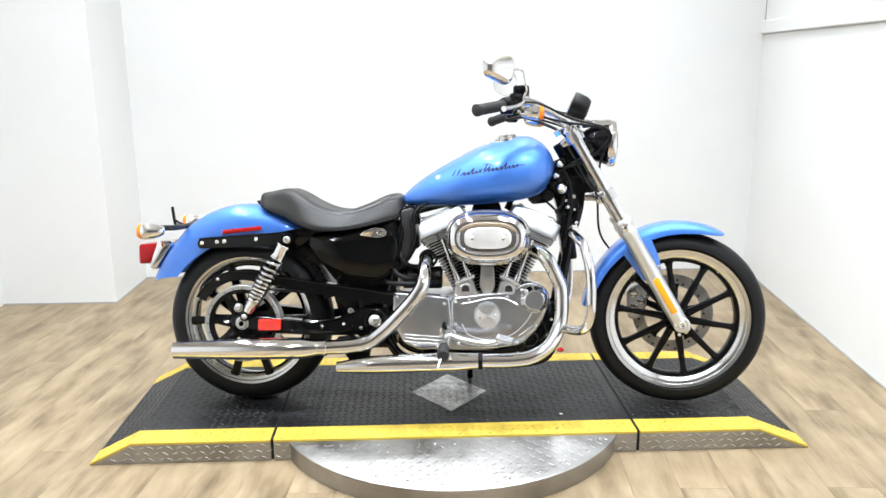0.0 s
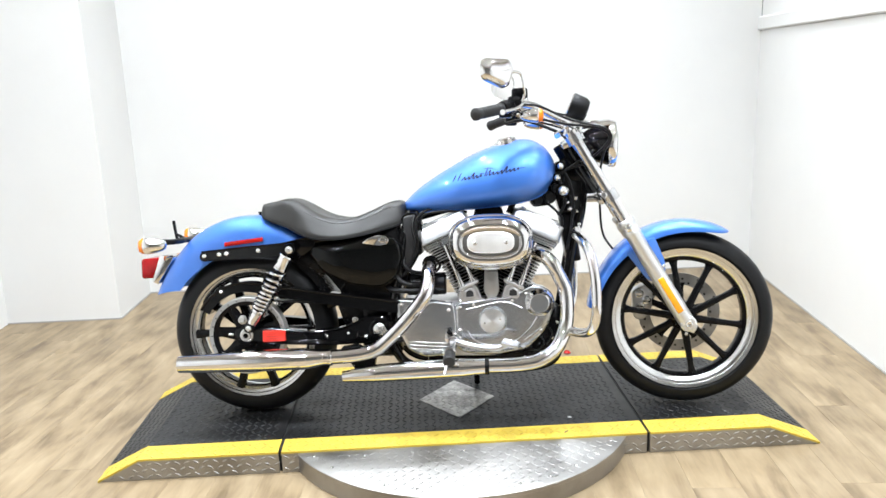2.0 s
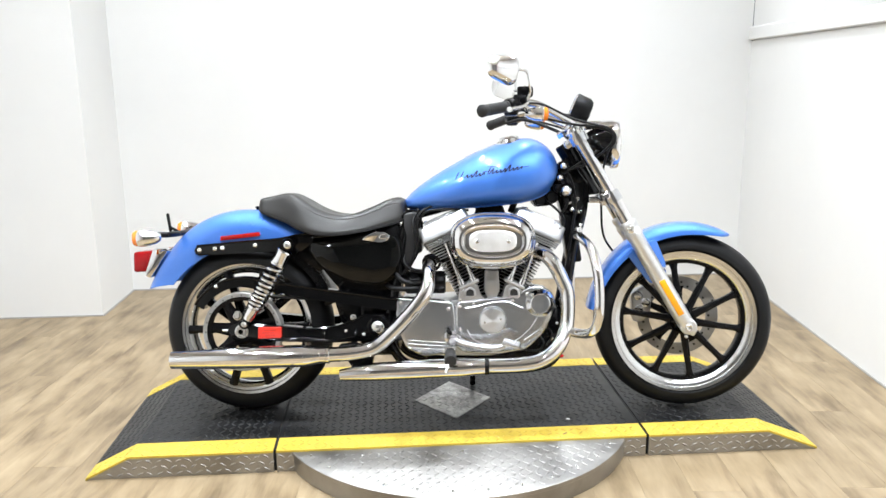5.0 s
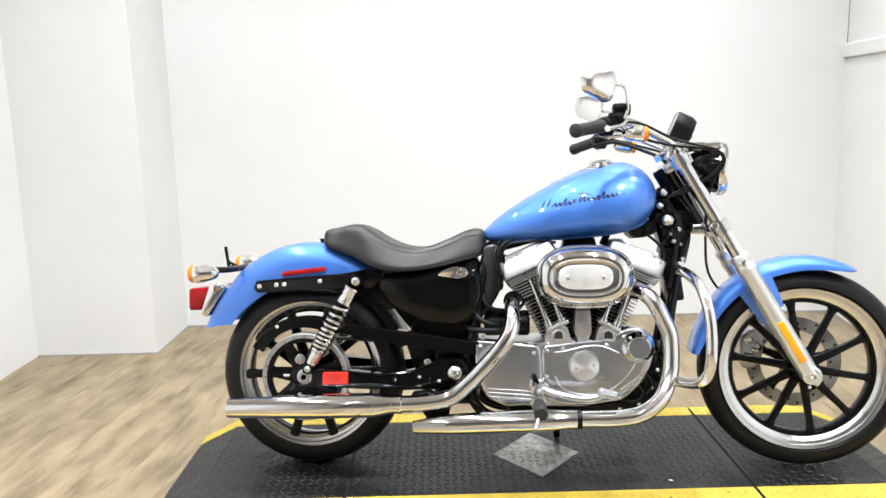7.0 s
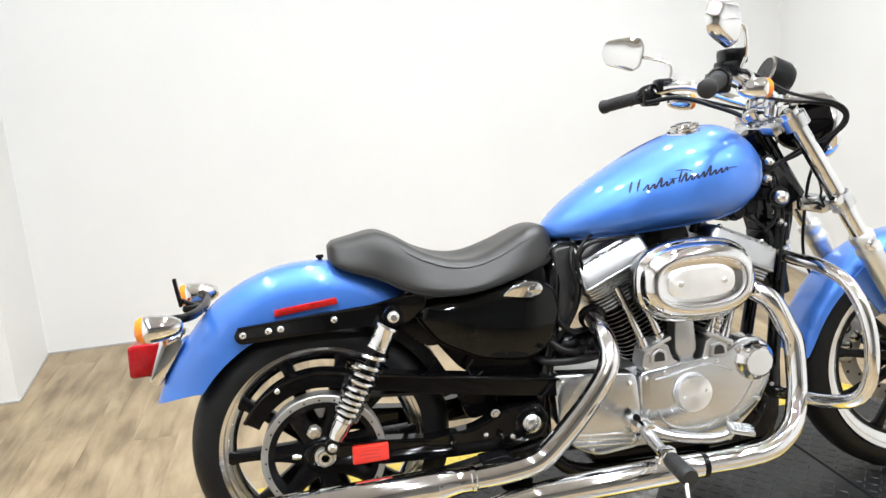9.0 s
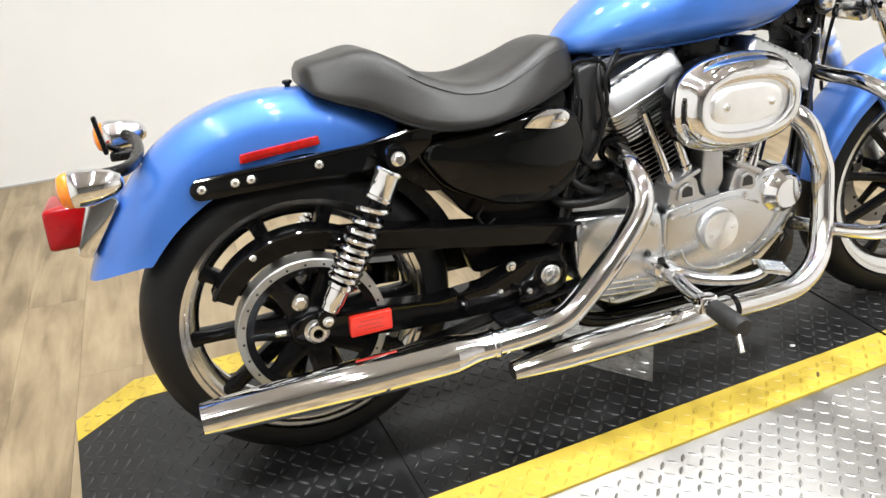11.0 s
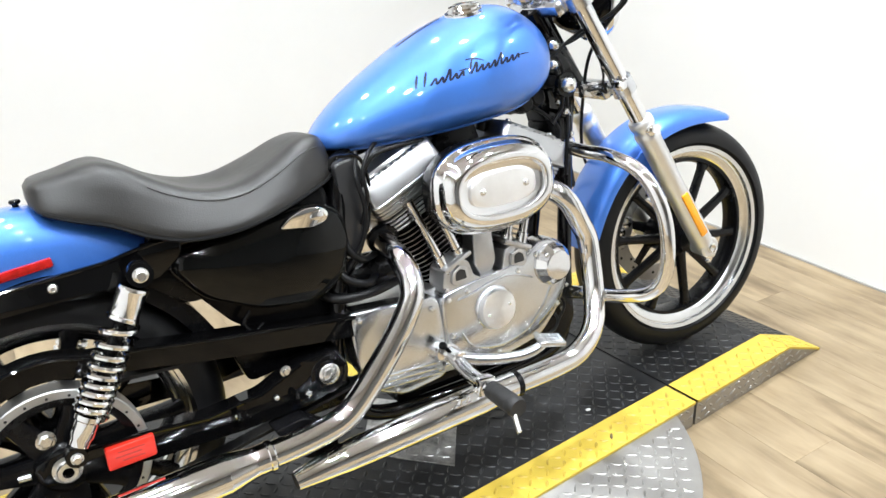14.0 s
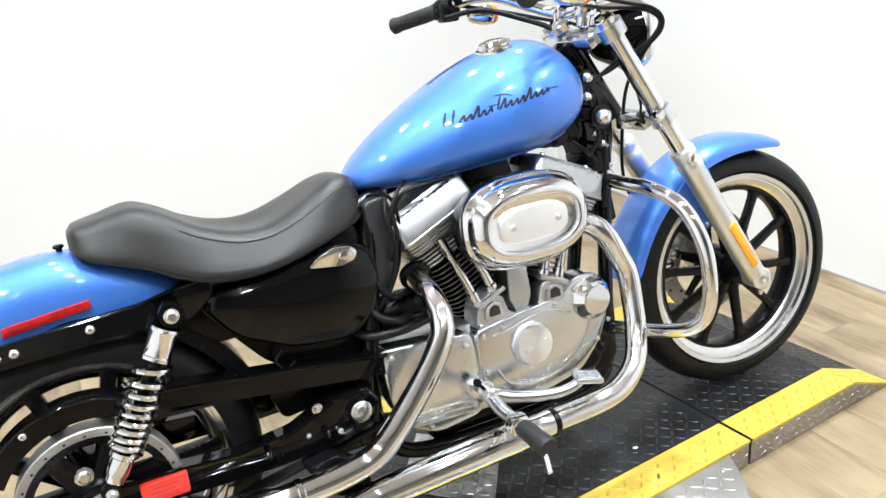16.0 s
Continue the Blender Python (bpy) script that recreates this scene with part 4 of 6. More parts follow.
# fender struts with their bolts
strut = [(-0.917, 0.573), (-0.905, 0.591), (-0.76, 0.603), (-0.62, 0.613), (-0.545, 0.628), (-0.50, 0.632), (-0.50, 0.60), (-0.545, 0.566), (-0.60, 0.570), (-0.76, 0.562), (-0.907, 0.555)]
strut_y = lambda x: 0.090 + 0.058 * (x + 0.905)
for s in (-1, 1):
    bm = prism(strut, 0.0, s * 0.013, 0.0045, 3, 0.012)
    for v in bm.verts:
        v.co.y += s * strut_y(v.co.x)
    st = bpart("fender_strut", bm, BLACK, "gloss black fender strut")
    bpart("strut_lip", sweep([V(x, s * (strut_y(x) + 0.0125), z - 0.002) for x, z in strut[1:6]], 0.0034, 8), BLACK, "", st)
    for x, z in ((-0.895, 0.575), (-0.841, 0.579), (-0.815, 0.581), (-0.701, 0.590)):
        bpart("strut_bolt", cap_bolt((x, s * (strut_y(x) + 0.013), z), (0, s, 0), 0.0085, 0.006), STEEL, "domed bright bolt", st)

# -- rear fender, a rounded steel blade
def fender_ring(c, ang, r_out, r_in, w, crown, t=0.003, lean_in=0.0):
    """A U-shaped section across the wheel; r_in: the skirt's edge."""
    outer = [(-w, r_in), (-w, r_in + 0.55 * (r_out - crown - r_in)), (-w * 0.995, r_out - crown)]
    for i in range(1, 16):
        a = math.pi * i / 16
        outer.append((-w * abs(math.cos(a)) ** 0.7 * math.copysign(1, math.cos(a)), r_out - crown + crown * math.sin(a) ** 0.85))
    outer += [(-y, r) for y, r in outer[2::-1]]
    inner = [(y * (1 - t / w), r - (t if abs(y) < w * 0.98 else 0)) for y, r in outer[::-1]]
    ring = []
    for y, r in outer + inner:
        a = ang + lean_in * (r_out - r) / r_out
        ring.append(V(c.x + r * math.cos(a), y, c.z + r * math.sin(a)))
    return ring


RF = [(58, 0.405, 0.318, 0), (62, 0.407, 0.312, 0), (80, 0.413, 0.312, 0), (97, 0.413, 0.300, 0), (110, 0.408, 0.288, 0), (122, 0.400, 0.286, 0), (134, 0.387, 0.287, 0), (145, 0.381, 0.289, 0), (152, 0.379, 0.291, 0), (159, 0.378, 0.296, 0)]
rings = []
for i in range(61):
    a = 58 + 101 * i / 60
    ro, ri, _ = lerp(RF, a)
    rings.append(fender_ring(RW, radians(a), ro, ri, 0.086, 0.080, lean_in=-0.9 * max(0, (a - 140) / 19) ** 2))
rfender = bpart("rear_fender", loft(rings), BLUE, "pearl blue rear fender", smooth=60)
ref = [(-0.828, 0.605), (-0.826, 0.620), (-0.692, 0.634), (-0.690, 0.620)]
bpart("side_reflector", prism([(x, z) for x, z in ref], -0.083, -0.094, 0.003, 2, 0.003), REDREF, "long red side reflector", rfender)
bpart("fender_bolt", cap_bolt((-0.90, 0, 0.664), (-0.42, 0, 0.9), 0.006, 0.004), STEEL, "", rfender)

# tail lamp, rear signals and bracket
lampo = [(-1.147, 0.566), (-1.068, 0.572), (-1.046, 0.566), (-1.094, 0.497), (-1.148, 0.495)]
tl = bpart("tail_lamp", prism(lampo, 0.052, -0.052, 0.012, 3, 0.010), REDLENS, "red tail lamp lens")
bpart("tail_lamp_base", prism([(-1.075, 0.578), (-1.038, 0.580), (-1.024, 0.566), (-1.086, 0.474), (-1.108, 0.484)], 0.056, -0.056, 0.006, 2, 0.008), CHROME, "chrome lamp base", tl)
tube("signal_bar", [(-1.044, -0.142, 0.630), (-1.0, -0.10, 0.628), (-0.985, 0, 0.63), (-0.99, 0.10, 0.636), (-1.01, 0.150, 0.640)], 0.010, SATINBLACK, "black signal bar")
bpart("plate_bracket", join(box((-1.038, 0.008, 0.666), (0.008, 0.016, 0.066), 0.003, pose(0, 0, 0, 0, -8, 0)), box((-1.006, 0.01, 0.630), (0.045, 0.05, 0.014), 0.004), rod((-1.032, 0.008, 0.648), (-0.98, 0.008, 0.62), 0.005)), SATINBLACK, "black plate bracket")


def signal(name, c, face, q=1.0):
    """A chrome bullet indicator; face: +1 lens forward, -1 lens to the rear."""
    b = bpart(name, lathe([(q * r, q * h) for r, h in ((0.004, -0.052), (0.012, -0.049), (0.020, -0.036), (0.026, -0.014), (0.0285, 0.008), (0.0285, 0.02), (0.027, 0.022))], c, (face, 0, -0.03), 32), CHROME, "chrome bullet indicator")
    bpart("signal_lens", lathe([(q * r, q * h) for r, h in ((0.0268, 0.0225), (0.0268, 0.030), (0.023, 0.037), (0.013, 0.041), (0.003, 0.042))], c, (face, 0, -0.03), 32), AMBER, "amber lens", b)
    return b


for s in (-1, 1):
    signal("rear_signal", V(-1.056 if s < 0 else -1.022, -0.160 if s < 0 else 0.165, 0.620 if s < 0 else 0.638), -1)

# -- shock absorbers
def shock(s):
    top, low = V(-0.579, s * 0.158, 0.593), V(-0.731, s * 0.158, 0.329)
    ax = (low - top).normalized()
    at = lambda d: top + ax * d
    L = (low - top).length
    body = bpart("shock_absorber", lathe([(0.008, 0.02), (0.0235, 0.023), (0.0255, 0.027), (0.0255, 0.030), (0.0242, 0.032), (0.0242, 0.070), (0.0258, 0.072), (0.0258, 0.077), (0.023, 0.080), (0.012, 0.080)], top, ax, 32), CHROME, "chrome shock absorber")
    bpart("lower_sleeve", lathe([(0.012, L - 0.070), (0.0225, L - 0.068), (0.0225, L - 0.060), (0.0190, L - 0.057), (0.0190, L - 0.034), (0.0165, L - 0.028), (0.0155, L - 0.016), (0.01, L - 0.012)], top, ax, 32), CHROME, "", body)
    bpart("damper_rod", rod(at(0.08), at(L - 0.065), 0.011, 16), SATINBLACK, "", body)
    pts, n = [], 18 * 9
    for i in range(n + 1):
        u = i / n
        a = 2 * math.pi * 9.2 * u ** 1.35
        e1 = ax.cross(V(0, 1, 0)).normalized()
        e2 = ax.cross(e1)
        pts.append(at(0.084 + (L - 0.152) * u) + 0.0250 * (math.cos(a) * e1 + math.sin(a) * e2))
    bpart("spring", sweep(pts, 0.0052, 8), CHROME, "chrome coil spring", body)
    for c in (top, low):
        q = 0.86 if c == top else 0.68
        bpart("shock_eye", lathe([(0.012 * q, -0.016), (0.0235 * q, -0.016), (0.025 * q, -0.012), (0.025 * q, 0.012), (0.0235 * q, 0.016), (0.012 * q, 0.016)], c, YAX, 28, closed=True), BLACK, "", body)
        bpart("shock_bolt", lathe([(0.0145 * q, 0.012), (0.0145 * q, 0.018), (0.011 * q, 0.019), (0.011 * q, 0.024), (0.008 * q, 0.026)], c, (0, s, 0), 20), STEEL, "bright mounting bolt", body)
    bpart("mount_stud", rod(top, V(top.x, s * 0.100, top.z), 0.012), BLACK, "", body)


shock(-1)
shock(1)

def bead(name, pts, y, r, parent, rad=0.0, closed=True):
    """A rounded lip along an outline in x and z."""
    q = round_poly(pts, rad) if rad else pts
    return bpart(name, sweep([V(p[0], y, p[1]) for p in q], r, 8, closed=closed), BLACK, "", parent)


# -- black side cover with its badge, and the boxes behind it
cov = [(-0.524, 0.575), (-0.512, 0.600), (-0.40, 0.617), (-0.262, 0.630), (-0.212, 0.612), (-0.200, 0.560), (-0.222, 0.486), (-0.275, 0.452), (-0.385, 0.466), (-0.482, 0.514)]
cover = bpart("side_cover", prism(cov, -0.095, -0.134, 0.017, 6, 0.026, dome=0.013), GLOSSBLACK, "gloss black side cover with bright wing badge", smooth=50)
bead("cover_lip", cov, -0.108, 0.0042, cover, 0.026)
bad = [(-0.338, 0.606), (-0.318, 0.622), (-0.286, 0.633), (-0.255, 0.630), (-0.242, 0.617), (-0.250, 0.602), (-0.275, 0.596), (-0.300, 0.600)]
bpart("cover_badge", prism(bad, -0.137, -0.148, 0.003, 2, 0.008), CHROME, "chrome wing-shaped badge", cover)
bpart("badge_inlay", prism([(-0.282, 0.612), (-0.272, 0.626), (-0.256, 0.624), (-0.252, 0.612), (-0.266, 0.606)], -0.147, -0.1510, 0.0022, 3, 0.007), CHROME, "raised round boss of the badge", cover)
bpart("oil_tank", prism([(-0.548, 0.590), (-0.52, 0.622), (-0.26, 0.632), (-0.215, 0.50), (-0.28, 0.462), (-0.40, 0.474), (-0.485, 0.522)], 0.09, -0.094, 0.01, 3, 0.02), SATINBLACK, "black oil tank")
bpart("inner_fender", prism([(-0.53, 0.64), (-0.22, 0.66), (-0.19, 0.5), (-0.24, 0.40), (-0.36, 0.40), (-0.43, 0.44), (-0.50, 0.53)], 0.085, -0.085, 0.006, 2, 0.02), SATINBLACK, "black inner fender")
bpart("stay_plate", prism([(-0.445, 0.395), (-0.26, 0.40), (-0.25, 0.33), (-0.33, 0.325), (-0.42, 0.315)], -0.045, -0.07, 0.005, 2, 0.015), SATINBLACK, "black inner stay plate")
bpart("tyre_hugger", prism(arc(0.319, 66, 16, 14) + arc(0.288, 16, 66, 12), 0.078, -0.078, 0.004, 2), SATINBLACK, "black inner mudguard")
bpart("wheel_flap", prism([(-0.585, 0.60), (-0.535, 0.60), (-0.495, 0.535), (-0.472, 0.50), (-0.505, 0.502), (-0.56, 0.545)], 0.08, -0.088, 0.005, 2, 0.012), SATINBLACK, "black flap ahead of the rear wheel")
bpart("hook_bracket", sweep(smooth_path([(-0.405, -0.11, 0.465), (-0.42, -0.11, 0.445), (-0.405, -0.11, 0.425), (-0.385, -0.11, 0.435)], 6), 0.004, 8), SATINBLACK, "")
bpart("rear_engine_mount", prism([(-0.20, 0.69), (-0.155, 0.70), (-0.135, 0.64), (-0.150, 0.56), (-0.185, 0.50), (-0.205, 0.52), (-0.195, 0.60)], 0.05, -0.098, 0.007, 3, 0.012), DARKALLOY, "satin dark alloy engine mount")
bpart("mount_edge_wire", sweep(smooth_path([(-0.186, -0.085, 0.702), (-0.150, -0.101, 0.695), (-0.136, -0.102, 0.640), (-0.150, -0.102, 0.565), (-0.182, -0.101, 0.505), (-0.20, -0.09, 0.470)], 6), 0.0035, 8), BLACK, "")
bead("guard_lip", [(RW.x + 0.184 * math.cos(radians(a)), RW.z + 0.184 * math.sin(radians(a))) for a in range(150, 64, -6)] + [(-0.60, 0.4575), (-0.53, 0.4455), (-0.40, 0.4275), (-0.215, 0.4005)], -0.1275, 0.0042, bguard, closed=False)
bead("arm_lip", [(-0.72, 0.322), (-0.66, 0.319), (-0.52, 0.305), (-0.42, 0.315), (-0.34, 0.348)], -0.1375, 0.0042, swing, closed=False)
bpart("hub_bolt", hex_bolt((-0.767, -0.119, 0.351), (0, -1, 0), 0.011, 0.009), STEEL)

# -- engine
case = [(-0.215, 0.405), (-0.14, 0.392), (0.03, 0.40), (0.10, 0.41), (0.17, 0.41), (0.235, 0.44), (0.295, 0.40), (0.30, 0.30), (0.22, 0.225), (0.10, 0.198), (-0.14, 0.202), (-0.20, 0.26)]
bpart("crankcase", prism(case, 0.13, -0.085, 0.01, 2, 0.02), CAST, "cast aluminium crankcase")
sp = [(-0.232, 0.412), (-0.030, 0.394), (-0.022, 0.30), (-0.030, 0.216), (-0.135, 0.206), (-0.195, 0.235), (-0.226, 0.30)]
spc = bpart("sprocket_cover", prism(sp, -0.085, -0.128, 0.010, 4, 0.02, dome=0.0015), POLISHED, "polished sprocket cover", smooth=45)
for z in (0.240, 0.252, 0.264):
    bpart("cover_rib", rod((-0.188, -0.1305, z), (-0.05, -0.1305, z - 0.010), 0.0022, 8), POLISHED, "", spc)
cam_pts = [(-0.028, 0.392), (0.04, 0.400), (0.10, 0.408), (0.17, 0.412), (0.225, 0.447), (0.275, 0.444), (0.304, 0.41), (0.300, 0.345), (0.270, 0.285), (0.215, 0.232), (0.12, 0.214), (0.02, 0.216), (-0.028, 0.235)]
camc = bpart("gearcase_cover", prism(cam_pts, -0.085, -0.132, 0.010, 4, 0.02, dome=0.002), POLISHED, "polished gearcase cover", smooth=45)
for x, z in ((-0.012, 0.378), (0.035, 0.385), (0.165, 0.396), (0.215, 0.42), (0.285, 0.36), (0.262, 0.295), (0.20, 0.238), (0.10, 0.228), (0.0, 0.232), (-0.012, 0.30)):
    bpart("cover_screw", cap_bolt((x, -0.133, z), (0, -1, 0), 0.0062, 0.005), STEEL, "", camc)
for x, z in ((-0.21, 0.392), (-0.05, 0.37), (-0.05, 0.24), (-0.15, 0.226)):
    bpart("cover_screw", cap_bolt((x, -0.130, z), (0, -1, 0), 0.0065, 0.006), STEEL, "", spc)
for k in range(4):
    bpart("gearcase_rib", rod((0.205 + 0.012 * k, -0.1335, 0.262 + 0.007 * k), (0.232 + 0.010 * k, -0.1335, 0.282 + 0.008 * k), 0.0026, 8), POLISHED, "", camc)
edge = [(0.012, 0.300), (0.030, 0.268), (0.070, 0.250), (0.120, 0.246), (0.176, 0.262), (0.222, 0.300), (0.248, 0.340)]
bpart("casting_ridge", sweep(smooth_path([V(x, -0.1338, z) for x, z in edge], 5), 0.0028, 8), POLISHED, "raised casting line", camc)
bpart("casting_ridge", sweep(smooth_path([V(x, -0.1338, z) for x, z in ((0.010, 0.372), (0.045, 0.378), (0.10, 0.391), (0.15, 0.392), (0.20, 0.372))], 5), 0.0026, 8), POLISHED, "", camc)
TC = V(0.098, 0, 0.332)
tim = bpart("timer_boss", lathe([(0.048, -0.130), (0.048, -0.1365), (0.0465, -0.1380), (0.045, -0.1375), (0.004, -0.1375)][::-1], TC, YAX, 48), POLISHED, "raised round boss", camc)
bpart("timer_cover", lathe([(0.0425, -0.137), (0.0425, -0.1480), (0.0410, -0.1500), (0.002, -0.1525)][::-1], TC, YAX, 56), TURNED, "round lathe-turned timer cover", tim)
for dx, dz in ((-0.026, -0.006), (0.026, 0.006)):
    bpart("timer_screw", cap_bolt((TC.x + dx, -0.1506, TC.z + dz), (0, -1, 0), 0.004, 0.003), STEEL, "", tim)
# chamfered chrome cap at the front of the engine
RC = V(0.256, 0, 0.389)
rcv = bpart("oil_filter", lathe([(0.052, -0.085), (0.052, -0.122), (0.049, -0.126)][::-1], RC, YAX, 48), POLISHED, "round bright engine cover")
cap_bm = lathe([(0.0475, -0.124), (0.0475, -0.138), (0.045, -0.141), (0.0335, -0.158), (0.031, -0.1595), (0.0005, -0.1597)][::-1], RC, YAX, 14)
bpart("filter_cap", cap_bm, CHROME, "faceted chrome cap", rcv, 18)
bpart("cap_screw", cap_bolt((RC.x - 0.026, -0.152, RC.z + 0.030), (-0.45, -0.75, 0.5), 0.0055, 0.003), STEEL, "", rcv)

# cylinders
def slab_ring(c, turn3, a, b, h, power=9.0, n=44):
    return [c + turn3 @ V(x, y, h) for x, y in stadium(a, b, n, power)]


def cylinder(base, side, name):
    """A finned cylinder with its head and rocker box; side: -1 leans back, 1 leans ahead."""
    base = Vector(base)
    lean = radians(24.0)
    ax = V(side * math.sin(lean), 0, math.cos(lean))
    across = V(ax.z, 0, -ax.x)
    turn3 = Matrix((across, V(0, 1, 0), ax)).transposed()
    turn4 = turn3.to_4x4()
    cyl = bpart(name, lathe([(0.046, -0.02), (0.052, 0.0), (0.052, 0.16), (0.05, 0.17)], base, ax, 32), SATINBLACK, "finned engine cylinder")

    def stack(part_name, parent, a, b, thick, mat, rows, power):
        q = stadium(a, b, 36, power)
        e = min(0.0012, thick * 0.3)
        me = mesh_of(part_name, loft([[V(x * k, y * k, h) for x, y in q] for k, h in ((0.985, -thick / 2), (1, -thick / 2 + e), (1, thick / 2 - e), (0.985, thick / 2))]), mat, 30)
        for d, g in rows:
            ob = new(part_name, me)
            ob.parent = parent
            ob.matrix_basis = Matrix.Translation(base + ax * d) @ turn4 @ Matrix.Diagonal((g, g, 1, 1))

    stack("fin", cyl, 0.0715, 0.084, 0.0030, SATINBLACK, [(0.016 + 0.0112 * i, 0.86 + 0.0095 * i) for i in range(14)], 4.0)
    stack("fin_edge", cyl, 0.0722, 0.0848, 0.0022, BRUSHED, [(0.016 + 0.0112 * i, 0.86 + 0.0095 * i) for i in range(14)], 4.0)
    head = bpart("cylinder_head", loft([slab_ring(base, turn3, a, b, h, 5.0) for a, b, h in ((0.064, 0.076, 0.166), (0.072, 0.086, 0.20), (0.080, 0.094, 0.258))]), SATINBLACK, "dark cylinder head")
    stack("head_fin", head, 0.088, 0.099, 0.0044, BRUSHED, [(0.178 + 0.0098 * i, 0.86 + 0.028 * i) for i in range(5)], 5.5)
    stack("rocker_flange", head, 0.0925, 0.110, 0.0062, BRUSHED, [(0.2275 + 0.0076 * i, 0.965 + 0.014 * i) for i in range(3)], 8.0)
    prof = [(0.0905, 0.112, 0.2480), (0.094, 0.1165, 0.2505), (0.094, 0.1165, 0.2550), (0.0925, 0.1145, 0.2565), (0.0900, 0.1050, 0.3000), (0.0880, 0.1020, 0.3040), (0.080, 0.093, 0.3055), (0.076, 0.089, 0.3060), (0.072, 0.085, 0.3120), (0.06, 0.073, 0.3140)]
    rock = bpart("rocker_box", loft([slab_ring(base, turn3, a, b, h, 13.0) for a, b, h in prof]), BRUSHED, "bright brushed rocker box", smooth=28)
    for k in range(9):
        for sy in (-1, 1):
            bm = box((0, 0, 0), (0.0085, 0.009, 0.006), 0.0012, seg=1)
            bm.transform(Matrix.Translation(base + turn3 @ V(-0.066 + 0.0165 * k, sy * 0.0965, 0.3045)) @ turn4)
            bpart("rocker_rib", bm, BRUSHED, "", rock, 25)
    for sx_ in (-0.058, 0.058):
        for sy in (-0.070, 0.0, 0.070):
            bpart("rocker_bolt", cap_bolt(base + turn3 @ V(sx_, sy, 0.312), ax, 0.006, 0.006), STEEL, "", rock)
    return cyl


cylinder((0.049, 0.0, 0.394), -1, "rear_cylinder")
cylinder((0.144, 0.0, 0.394), 1, "front_cylinder")
# push rod tubes and tappet blocks
for a, b in (((-0.002, -0.110, 0.445), (-0.056, -0.098, 0.590)), ((0.040, -0.114, 0.452), (-0.014, -0.102, 0.600)), ((0.153, -0.114, 0.452), (0.207, -0.102, 0.600)), ((0.195, -0.110, 0.445), (0.249, -0.098, 0.590))):
    a, b = V(*a), V(*b)
    t = bpart("pushrod_tube", rod(a, b, 0.0095, 16), CHROME, "chrome pushrod tube")
    bpart("tube_collar", rod(a.lerp(b, 0.0), a.lerp(b, 0.16), 0.0125, 16, 0.002), CHROME, "", t)
for side in (-1, 1):
    mid = 0.0965 + side * 0.066
    q = lambda x, z: (mid + side * x, z)
    tb = bpart("tappet_block", prism([q(-0.040, 0.385), q(-0.048, 0.402), q(-0.030, 0.412), q(-0.020, 0.446), q(0.010, 0.462), q(0.040, 0.440), q(0.048, 0.405), q(0.040, 0.385)], -0.07, -0.126, 0.005, 2, 0.005), CAST, "cast tappet block", smooth=25)
    bm = box((0, 0, 0), (0.072, 0.058, 0.010), 0.003)
    bm.transform(Matrix.Translation((mid + side * 0.010, -0.106, 0.452)) @ pose(0, 0, 0, 0, side * 24, 0))
    bpart("block_flange", bm, CAST, "", tb, 25)
    bpart("block_web", prism([q(-0.014, 0.412), q(-0.010, 0.436), q(0.008, 0.444), q(0.026, 0.432), q(0.030, 0.410), q(0.018, 0.402)], -0.125, -0.134, 0.003, 2, 0.004), CAST, "", tb, 25)
    # the pocket's shade is a thin dark plate laid on the web
    bpart("block_pocket", prism([q(-0.006, 0.414), q(-0.004, 0.432), q(0.008, 0.437), q(0.019, 0.430), q(0.021, 0.414)], -0.1335, -0.1347, 0.0004, 1, 0.003), DARKALLOY, "dark plate for the shade in a cast pocket", tb, 25)
    for x, z in (q(-0.040, 0.398), q(0.040, 0.398), q(0.034, 0.436)):
        bpart("block_screw", cap_bolt((x, -0.126, z), (0, -1, 0), 0.0058, 0.006), STEEL, "", tb)
bpart("carburettor", box((0.095, -0.04, 0.545), (0.10, 0.11, 0.11), 0.02), SATINBLACK, "black intake body")
bpart("engine_valley", box((0.097, 0.0, 0.47), (0.08, 0.14, 0.10), 0.012), SATINBLACK, "")
bpart("valley_link", prism([(0.075, 0.50), (0.12, 0.50), (0.125, 0.43), (0.11, 0.40), (0.085, 0.40), (0.07, 0.43)], -0.07, -0.115, 0.006, 2, 0.008), CAST, "")

# -- air cleaner, a chrome racetrack dome
AC = V(0.098, 0, 0.601)


def ring_at(a, b, y, n=56, p=2.5):
    return [V(AC.x + x, y, AC.z + z) for x, z in stadium(a, b, n, p)]


bpart("air_filter_base", loft([ring_at(0.122, 0.082, -0.1220), ring_at(0.137, 0.090, -0.1280), ring_at(0.139, 0.0915, -0.1320), ring_at(0.139, 0.0915, -0.1660)]), SATINBLACK, "black filter backing plate")
A, B = 0.1415, 0.0935
prof = [(0.003, -0.1640), (0.0, -0.1670), (0.0, -0.1740), (0.003, -0.1800), (0.007, -0.1830), (0.009, -0.1860), (0.010, -0.1940), (0.015, -0.2040), (0.022, -0.2110), (0.030, -0.2150), (0.036, -0.2160), (0.041, -0.2145), (0.043, -0.2110), (0.044, -0.2050), (0.050, -0.2030)]
airc = bpart("air_cleaner", loft([ring_at(A - i * 1.0, B - i, y) for i, y in prof]), CHROME, "chrome oval air cleaner cover", smooth=40)
bpart("cover_insert", loft([ring_at(0.077, 0.0345, -0.2020, p=3), ring_at(0.077, 0.0345, -0.2075, p=3), ring_at(0.074, 0.0318, -0.2100, p=3), ring_at(0.066, 0.025, -0.2104, p=3)]), FROSTED, "brushed plain insert", airc)
